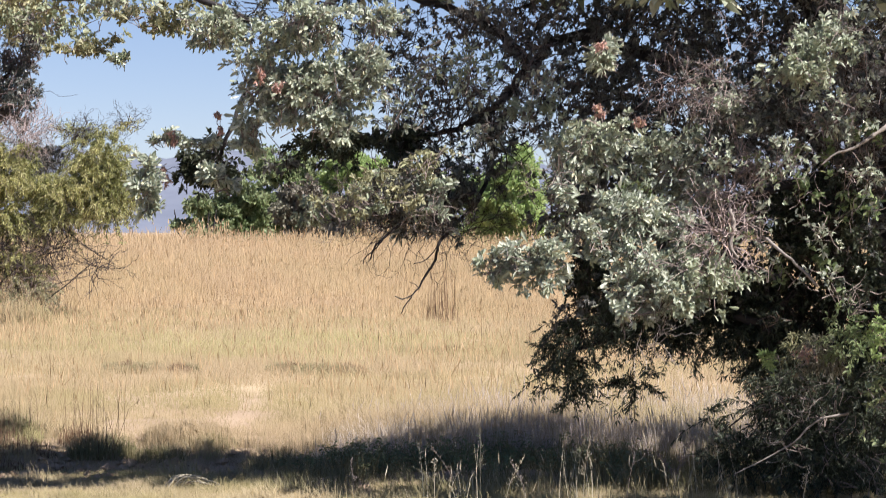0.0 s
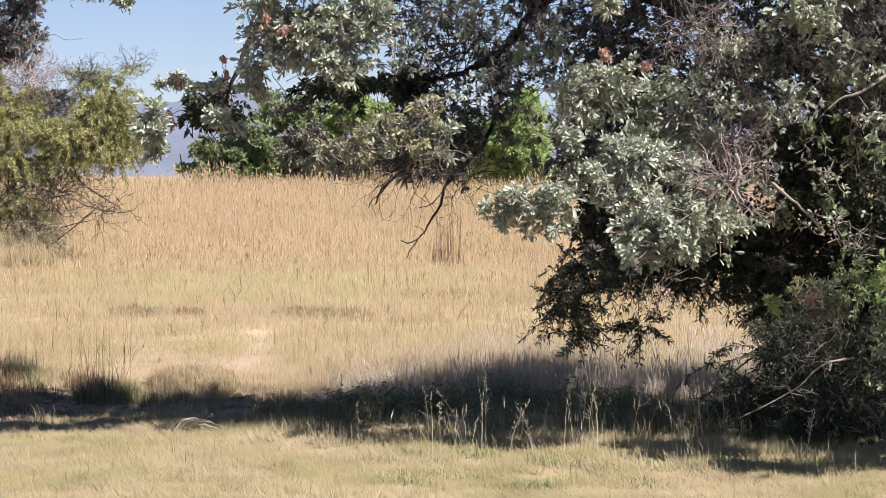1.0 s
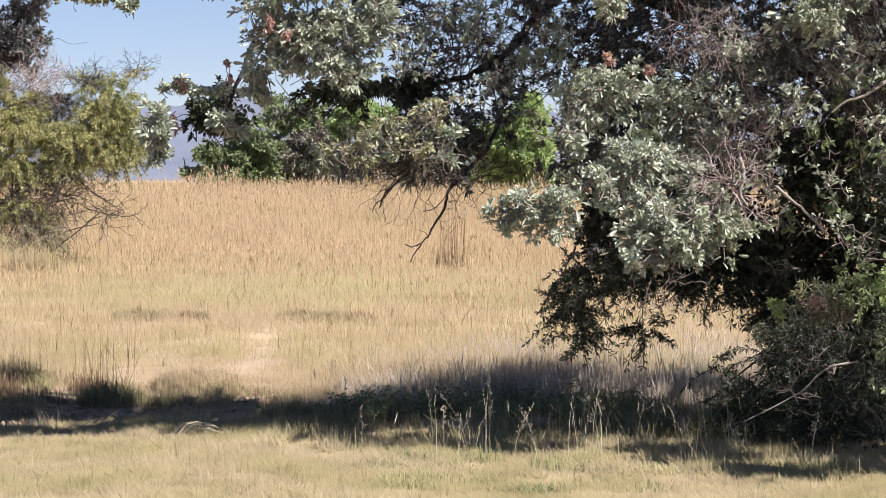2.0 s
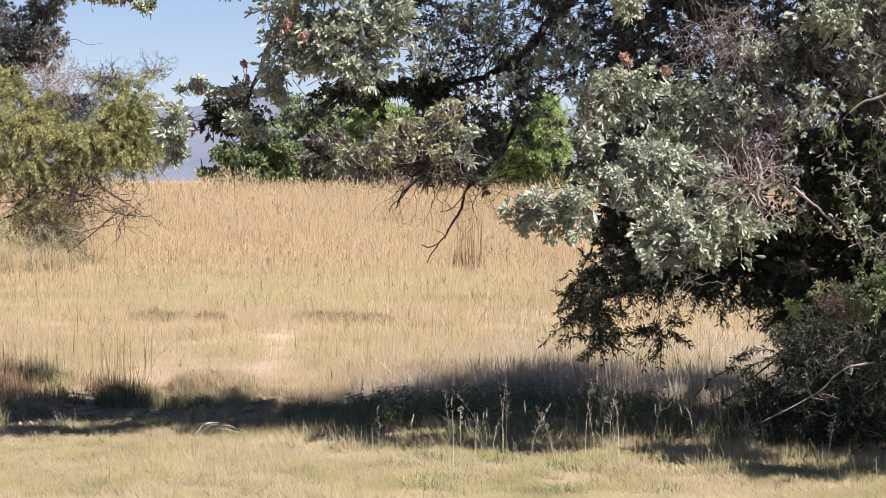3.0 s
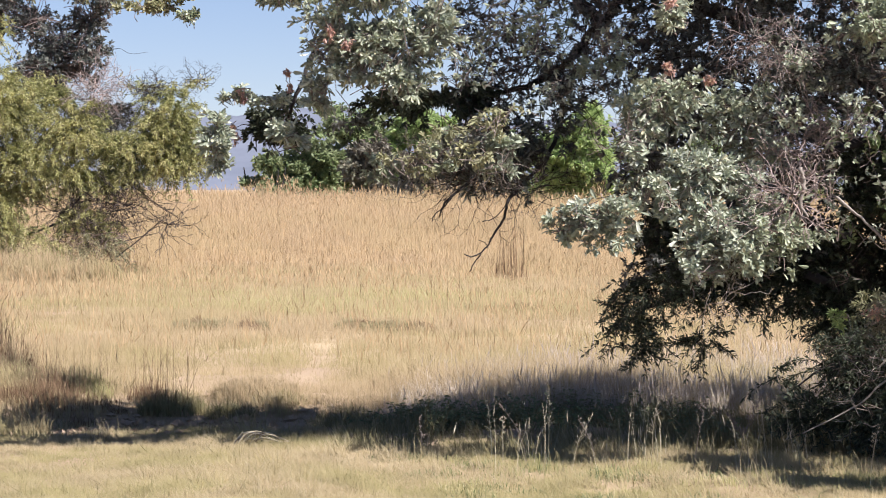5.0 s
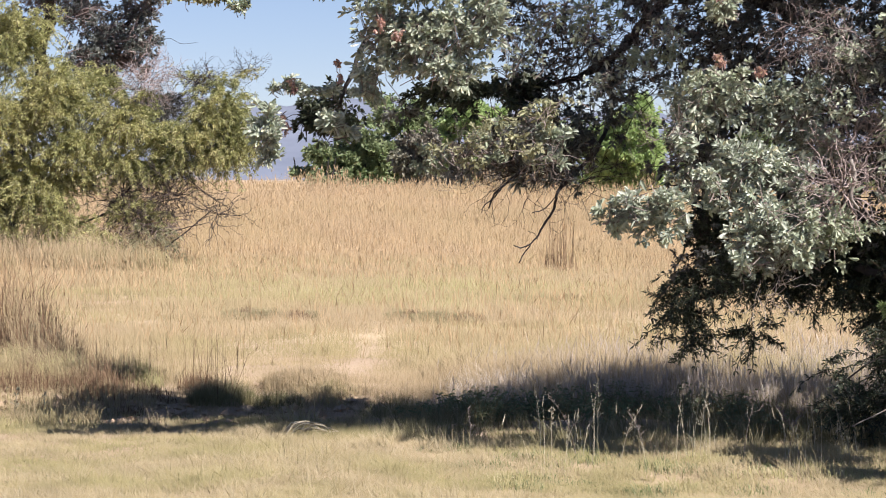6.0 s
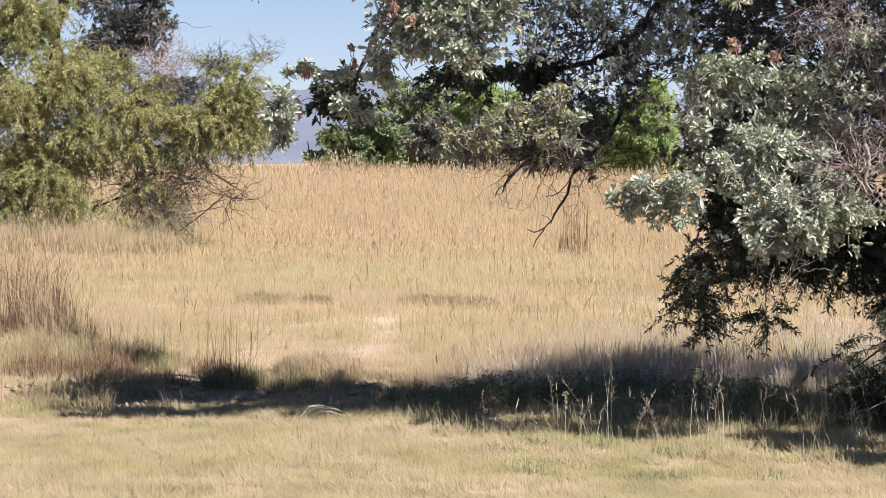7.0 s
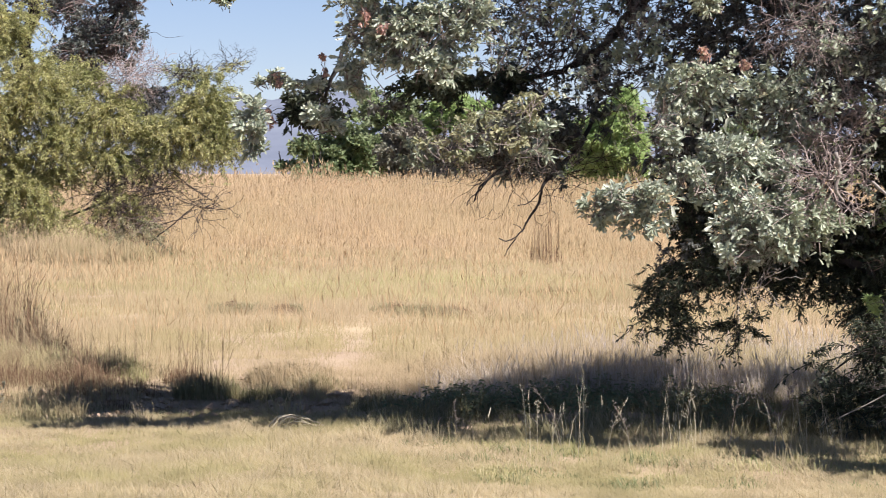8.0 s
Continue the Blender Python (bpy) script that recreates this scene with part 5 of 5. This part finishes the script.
def wash_litter():
    """Clods, pebbles and fallen straw on the bare soil of the wash."""
    rng = np.random.default_rng(808)
    n = 3000
    x, y = rng.uniform(-5.2, -0.9, n), 23.5 + rng.normal(0, 0.9, n)
    r = 0.008 + 0.05 * rng.random(n) ** 4
    c = np.c_[x, y, height(x, y) + r * 0.2]
    corner = np.array(((1, 0, 0), (-1, 0, 0), (0, 1, 0), (0, -1, 0), (0, 0, 1), (0, 0, -1)), float)
    v = c[:, None] + (corner + rng.normal(0, 0.25, (n, 6, 3))) * r[:, None, None] * (1.3, 1.3, 0.8)
    tri = np.array([(a, b, d) for d in (4, 5) for a, b in ((0, 2), (2, 1), (1, 3), (3, 0))])
    f = (np.arange(n)[:, None, None] * 6 + tri).reshape(-1, 3)
    ob = new("clods", mesh("clods", v.reshape(-1, 3), f))
    ob.data.materials.append(SOIL)
    tagged(ob, "reddish clods and pebbles on the wash", "clods", kind="stuff")
    n = 2600
    x, y = rng.uniform(-5.2, -0.9, n), 23.5 + rng.normal(0, 1.0, n)
    field("straw_litter", "fallen dry straw on the wash", LAWN, x, y, 0.03 + 0.08 * rng.random(n), np.full(n, 0.005), 3.2, rng)


short_grass()
wash_litter()
wash_edge_grass()
meadow()
tall_grass()
crest_plumes()
wisps()
green_flush()
side_veld()
near_veld()


# ---- tufts, stems and weeds ----
def tuft(name, place, count, spread_r, h, mat, seed, label, lean=0.9, w=0.006, heads=0, stems=0, stem_h=0.0, stem_mat=None, category="grass tuft"):
    x, y = place
    z = float(height(x, y))
    t = root(name, (x, y, z), label, category)
    rng = np.random.default_rng(seed)
    r = spread_r * np.sqrt(rng.random(count))
    a = rng.random(count) * 2 * np.pi
    p = np.c_[r * np.cos(a), r * np.sin(a), np.full(count, -0.02)]
    hh = h * (0.45 + 0.6 * rng.random(count)) * (1.1 - 0.5 * r / spread_r)
    v, f, tip = blades(p, hh, np.full(count, w), lean, rng)
    tagged(part("blade", turf("blade", v, f, rng, 5), mat, t), kind="stuff")
    if stems:
        r = spread_r * 0.8 * np.sqrt(rng.random(stems))
        a = rng.random(stems) * 2 * np.pi
        p = np.c_[r * np.cos(a), r * np.sin(a), np.full(stems, -0.02)]
        v, f, tip = blades(p, stem_h * (0.6 + 0.45 * rng.random(stems)), np.full(stems, w * 0.7), min(0.7, lean), rng)
        st = tagged(part("stem", turf("stem", v, f, rng, 5), stem_mat or mat, t), kind="stuff")
        if heads:
            heads = min(heads, stems)
            pv, pf = plumes(tip[:heads], np.full(heads, 0.09), np.full(heads, 0.007), rng)
            tagged(part("seed_head", turf("seed_head", pv, pf, rng, 4), stem_mat or mat, st), kind="stuff")
    return t


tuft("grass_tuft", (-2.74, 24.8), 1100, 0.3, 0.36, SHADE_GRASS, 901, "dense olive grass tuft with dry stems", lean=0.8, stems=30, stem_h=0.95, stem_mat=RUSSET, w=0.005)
tuft("grass_tuft", (-3.00, 25.4), 260, 0.2, 0.3, RUSSET, 912, "dense brown grass tuft", lean=0.4, stems=6, stem_h=0.75, stem_mat=RUSSET)
tuft("grass_tuft", (-2.04, 25.7), 1500, 0.4, 0.42, STRAW, 902, "leaning straw-coloured grass tuft by the wash", lean=1.5, w=0.005)
tuft("grass_tuft", (-1.8, 25.3), 420, 0.26, 0.32, LAWN, 913, "leaning straw-coloured grass tuft by the wash", lean=1.8)
tuft("grass_tuft", (-2.20, 24.7), 500, 0.25, 0.26, SHADE_GRASS, 914, "low grass tuft in the wash, shade toned into its colour", lean=0.9)
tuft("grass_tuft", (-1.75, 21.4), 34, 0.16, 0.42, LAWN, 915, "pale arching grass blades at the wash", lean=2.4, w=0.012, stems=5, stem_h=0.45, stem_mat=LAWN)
tuft("grass_tuft", (-3.39, 23.0), 300, 0.3, 0.22, SHADE_GRASS, 916, "low grass tuft in the wash, shade toned into its colour", lean=0.9, w=0.005)
tuft("grass_tuft", (-3.80, 23.6), 500, 0.35, 0.34, SHADE_GRASS, 917, "low grass tuft in the wash, shade toned into its colour", lean=0.8, w=0.005)
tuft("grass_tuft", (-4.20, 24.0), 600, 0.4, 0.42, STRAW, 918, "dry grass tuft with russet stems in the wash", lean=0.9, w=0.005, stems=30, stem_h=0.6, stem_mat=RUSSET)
tuft("grass_tuft", (-1.05, 23.0), 1000, 0.35, 0.40, SHADE_GRASS, 919, "dark green grass tuft, shade toned into its colour", lean=0.9, w=0.005)
tuft("grass_tuft", (-1.48, 25.4), 200, 0.22, 0.16, STRAW, 920, "low straw tuft beside the path", lean=0.9)
tuft("grass_tuft", (-0.75, 23.8), 900, 0.5, 0.36, MAUVE, 903, "dry grass tuft with the shade's tint in its colour", w=0.005)
tuft("grass_tuft", (-0.16, 23.4), 900, 0.6, 0.36, MAUVE, 904, "dry grass tuft with the shade's tint in its colour", w=0.005)
tuft("grass_tuft", (-3.77, 24.6), 380, 0.5, 0.34, STRAW, 905, "dry grass tuft at the edge of the wash", stems=20, stem_h=0.45, stem_mat=RUSSET)
# the russet stand on the bank
for k, (px, py, n, high) in enumerate(((-5.42, 29.8, 110, 1.3), (-5.25, 29.2, 90, 1.1), (-5.62, 29.4, 60, 1.4), (-5.05, 28.6, 70, 0.9), (-4.85, 27.9, 60, 0.85), (-4.6, 27.2, 50, 0.75))):
    tuft("grass_tuft", (px, py), 420, 0.3, 0.55, RUSSET, 906 + 20 * k, "tall russet grass tuft on the bank of the wash", lean=1.15, stems=n, stem_h=high, stem_mat=(RUSSET, STRAW, RUSSET)[k % 3], heads=n // 3, w=0.010)
for k, (px, py, high) in enumerate(((-4.75, 27.0, 0.45), (-4.5, 26.3, 0.42), (-4.25, 25.6, 0.42), (-4.0, 25.2, 0.36), (-4.95, 26.2, 0.4), (-4.55, 25.2, 0.4))):
    tuft("grass_tuft", (px, py), 520, 0.34, high, (STRAW, RUSSET)[k % 2], 4000 + k, "dark dry grass tuft along the wash", lean=0.9, stems=24, stem_h=high * 1.3, stem_mat=STRAW, w=0.005)
tuft("reed_stand", (0.75, 58), 30, 0.25, 0.9, RUSSET, 908, "upright stand of tall brown grass stems", lean=0.15, w=0.013, stems=30, stem_h=1.7, stem_mat=RUSSET)
tuft("reed_stand", (0.45, 58.5), 30, 0.12, 0.8, RUSSET, 909, "upright stand of tall brown grass stems", lean=0.15, w=0.012, stems=12, stem_h=1.4, stem_mat=RUSSET)
for k, (px, py, r) in enumerate(((-3.95, 37.2, 0.14), (-3.78, 37.5, 0.12), (-3.6, 37.3, 0.15), (-3.45, 37.8, 0.1), (-3.05, 37.0, 0.1), (-2.9, 37.2, 0.09), (-1.72, 37.2, 0.14),
                                 (-1.50, 37.0, 0.15), (-1.36, 36.7, 0.18), (-1.22, 36.6, 0.2), (-1.08, 36.7, 0.2), (-0.94, 36.8, 0.18), (-1.15, 37.3, 0.2), (-0.8, 37.4, 0.16),
                                 (-0.1, 43.0, 0.25), (0.3, 43.4, 0.25), (0.7, 43.2, 0.25))):
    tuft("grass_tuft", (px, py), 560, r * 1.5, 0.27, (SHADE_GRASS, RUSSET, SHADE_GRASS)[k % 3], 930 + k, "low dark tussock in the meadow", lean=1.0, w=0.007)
for k in range(30):
    rr = random.Random(970 + k)
    py = rr.uniform(54, 60)
    tuft("grass_tuft", (rr.uniform(-0.215, -0.135) * py, py), 300, 0.5, rr.uniform(0.7, 1.1), STRAW, 1100 + k, "tall straw-coloured grass before the olive bush", lean=0.6, w=0.010,
         stems=14, stem_h=1.3, stem_mat=GOLD)
for k in range(28):
    rr = random.Random(1300 + k)
    f = k / 27
    px, py = -5.5 + 1.9 * f + rr.uniform(-0.3, 0.3), 29.4 - 4.6 * f + rr.uniform(-0.7, 0.7)
    tuft("grass_tuft", (px, py), 320, 0.3, rr.uniform(0.3, 0.55), (RUSSET, STRAW, FLUSH)[k % 3], 1300 + k, "dry brownish grass tuft along the wash", w=0.005, lean=1.1,
         stems=16, stem_h=0.6, stem_mat=(STRAW, RUSSET)[k % 2])
for k in range(20):
    rr = random.Random(1340 + k)
    px, py = rr.uniform(-4.3, -1.3), rr.uniform(22.4, 25.2)
    tuft("grass_tuft", (px, py), 150, rr.uniform(0.12, 0.24), rr.uniform(0.12, 0.26), (RUSSET, SHADE_GRASS, FLUSH, STRAW)[k % 4], 1340 + k, "small dry grass tuft in the wash", w=0.005, lean=1.3,
         stems=5, stem_h=0.3, stem_mat=(STRAW, RUSSET)[k % 2])
for k in range(40):
    rr = random.Random(1200 + k)
    px, py = rr.uniform(-0.4, 2.6), rr.uniform(22.4, 26.0)
    tuft("grass_tuft", (px, py), 300, 0.4, rr.uniform(0.3, 0.5), (MAUVE, SHADE_GRASS, MAUVE)[k % 3] if py > 22.8 else SHADE_GRASS, 1200 + k, "tall grass under the tree, shade tint in its colour", w=0.005, lean=0.9)
for k in range(56):
    rr = random.Random(1240 + k)
    tuft("leafy_weed", (rr.uniform(-0.3, 2.8), rr.uniform(17.0, 19.2)), 80, 0.2, rr.uniform(0.08, 0.19), (FLUSH, GREEN_WEED, LAWN)[k % 3], 1240 + k, "low leafy green weed in the short grass", w=0.006, lean=1.4, category="weed")
for k in range(64):
    rr = random.Random(1600 + k)
    px = rr.uniform(-0.7, 3.0)
    py = 19.3 - 0.4 * max(0.0, px - 0.8) - abs(rr.gauss(0, 0.5))
    tuft("grass_tuft", (px, py), 60, rr.uniform(0.1, 0.2), rr.uniform(0.08, 0.17), (LAWN, FLUSH, LAWN, GREEN_WEED)[k % 4], 1600 + k, "scruffy yellow-green grass tuft at the edge of the shade", w=0.005, lean=1.3,
         stems=3, stem_h=0.26, stem_mat=LAWN)
for k in range(36):
    rr = random.Random(1700 + k)
    tuft("grass_tuft", (rr.uniform(-5.2, -0.7), rr.uniform(20.9, 21.9)), 70, rr.uniform(0.1, 0.2), rr.uniform(0.1, 0.22), (LAWN, LAWN, FLUSH)[k % 3], 1700 + k, "scruffy straw-coloured grass tuft on the bank", w=0.005, lean=1.3,
         stems=3, stem_h=0.24, stem_mat=LAWN)
for k in range(16):
    rr = random.Random(1750 + k)
    tuft("grass_tuft", (rr.uniform(-5.2, -3.5), rr.uniform(21.5, 22.2)), 130, rr.uniform(0.14, 0.24), rr.uniform(0.2, 0.34), (LAWN, STRAW)[k % 2], 1750 + k, "straw-coloured grass tuft leaning over the wash", w=0.005, lean=1.1,
         stems=4, stem_h=0.4, stem_mat=LAWN)
for i in range(26):
    rr = random.Random(950 + i)
    px, py = rr.uniform(-0.6, 2.9), rr.uniform(25.2, 28.6)
    tuft("grass_tuft", (px, py), 420, 0.42, 0.55, STRAW, 950 + i, "waist of tall straw-coloured grass", w=0.006, lean=0.9)
for i in range(22):
    rr = random.Random(990 + i)
    px, py = rr.uniform(0.0, 2.3), rr.uniform(18.3, 19.6)
    tuft("seeding_grass", (px, py), 40, 0.14, 0.18, FLUSH, 990 + i, "green grass with pale seeding stems", w=0.004, lean=0.9, stems=rr.randint(1, 4), stem_h=rr.uniform(0.25, 0.7),
         stem_mat=PALE_STALK, heads=3)


def shade_herb(place, wide, high, seed):
    """A low leafy herb: a handful of stems with broad leaves all the way up."""
    x, y = place
    t = root("leafy_herb", (x, y, float(height(x, y))), "low dark green leafy herb in the shade of the tree", "herb", group="herbs under the tree")
    rng = np.random.default_rng(seed)
    n = 16
    ang = rng.random(n) * 2 * np.pi
    foot = np.c_[np.cos(ang), np.sin(ang), np.zeros(n)] * (wide * 0.25 * rng.random(n))[:, None] - UP * 0.02
    tip = foot * (2.6, 2.6, 1) + np.c_[rng.normal(0, wide * 0.2, (n, 2)), high * rng.uniform(0.55, 1.1, n)]
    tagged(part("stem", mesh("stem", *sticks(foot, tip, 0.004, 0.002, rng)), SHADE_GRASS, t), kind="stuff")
    f = np.tile(np.linspace(0.25, 1.0, 9), n)
    k = np.repeat(np.arange(n), 9)
    p = foot[k] + (tip - foot)[k] * f[:, None]
    d = unit(rng.normal(0, 1, (len(p), 3)) * (1, 1, 0.35) + UP * 0.25)
    tagged(part("leaf", mesh("leaf", *round_leaves(p, d, 0.045 * rng.uniform(0.6, 1.3, len(p)), 0.017 * rng.uniform(0.7, 1.2, len(p)), rng, 0.25)), HERB, t), kind="stuff")


for k in range(44):
    rr = random.Random(2100 + k)
    px = rr.uniform(-0.8, 1.9)
    shade_herb((px, rr.uniform(21.2, 23.2) - 0.25 * max(0.0, px)), rr.uniform(0.25, 0.4), rr.uniform(0.12, 0.3), 2100 + k)


def panicle_weed(place, h, seed, lean=0.2, mat=None, twigs=22, head=0.012, label="dry seeding weed with a branching head"):
    """A slender weed: one stem, short side branches towards its top, a seed head on each."""
    x, y = place
    t = root("seeding_weed", (x, y, float(height(x, y))), label, "weed")
    rng = np.random.default_rng(seed)
    mat = mat or DUSTY
    tip = np.array((rng.normal(0, lean) * h, rng.normal(0, lean * 0.5) * h, h))
    mid = tip * (0.35, 0.35, 0.55)
    part("stem", tube([(0, 0, -0.02), mid, tip], 0.0024, 0.0012, 5, seed=seed), mat, t)
    f = rng.uniform(0.45, 1.0, twigs)
    a = np.where(f[:, None] < 0.55, mid * (f / 0.55)[:, None], mid + (tip - mid) * ((f - 0.55) / 0.45)[:, None])
    way = unit(rng.normal(0, 1, (twigs, 3)) * (1, 1, 0.2) + UP * 0.9)
    b = a + way * (h * rng.uniform(0.08, 0.22, twigs) * (1.3 - f))[:, None]
    tagged(part("branchlet", mesh("branchlet", *sticks(a, b, 0.0014, 0.0009, rng)), mat, t), kind="stuff")
    ends = np.concatenate((b, a + (b - a) * 0.6, tip[None] + rng.normal(0, 0.01, (4, 3))))
    tagged(part("seed_head", mesh("seed_head", *plumes(ends, np.full(len(ends), head * 1.6), np.full(len(ends), head * 0.7), rng)), mat, t), kind="stuff")


for k, (px, py, h, lean) in enumerate(((0.09, 18.9, 0.44, 0.25), (0.16, 18.8, 0.36, 0.2), (0.34, 18.9, 0.46, 0.3), (0.47, 19.0, 0.52, 0.15), (0.62, 18.8, 0.38, 0.18), (0.8, 18.9, 0.34, 0.3), (1.1, 18.8, 0.66, 0.2),
                                       (1.16, 18.9, 0.5, 0.35), (1.43, 18.7, 0.62, 0.15), (2.1, 18.2, 0.34, 0.3), (2.5, 17.9, 0.4, 0.3), (-0.4, 19.6, 0.28, 0.3))):
    panicle_weed((px, py), h, 1400 + k, lean, (DUSTY, PALE_STALK, TWIG)[k % 3], twigs=14, head=0.008)
panicle_weed((1.74, 18.8), 0.46, 1420, 0.25, TWIG, 26, 0.014, "pale dried branching weed")
panicle_weed((1.84, 18.9), 0.36, 1421, 0.25, TWIG, 22, 0.014, "pale dried branching weed")
panicle_weed((-4.3, 23.2), 0.34, 1422)
panicle_weed((-4.0, 23.0), 0.28, 1423)


def arching_stalks(place, seed):
    """A few pale dry stalks bent over to the ground."""
    x, y = place
    t = root("bent_stalks", (x, y, float(height(x, y))), "pale dry grass stalks bent over at the wash", "grass tuft")
    rng = np.random.default_rng(seed)
    for i in range(5):
        r, up, a = rng.uniform(0.2, 0.40), rng.uniform(0.05, 0.10), rng.uniform(-0.5, 0.4)
        dx, dy, bx = math.cos(a) * r, math.sin(a) * r, rng.uniform(-0.1, 0.05)
        part("stalk", tube([(bx, 0, -0.01), (bx + dx * 0.3, dy * 0.3, up), (bx + dx * 0.75, dy * 0.8, up * rng.uniform(0.5, 0.95)), (bx + dx, dy, rng.uniform(0.0, 0.06))], 0.006, 0.003, 5, seed=seed + i), PALE_STALK, t)


arching_stalks((-1.78, 20.5), 1430)
arching_stalks((-1.70, 20.4), 1440)
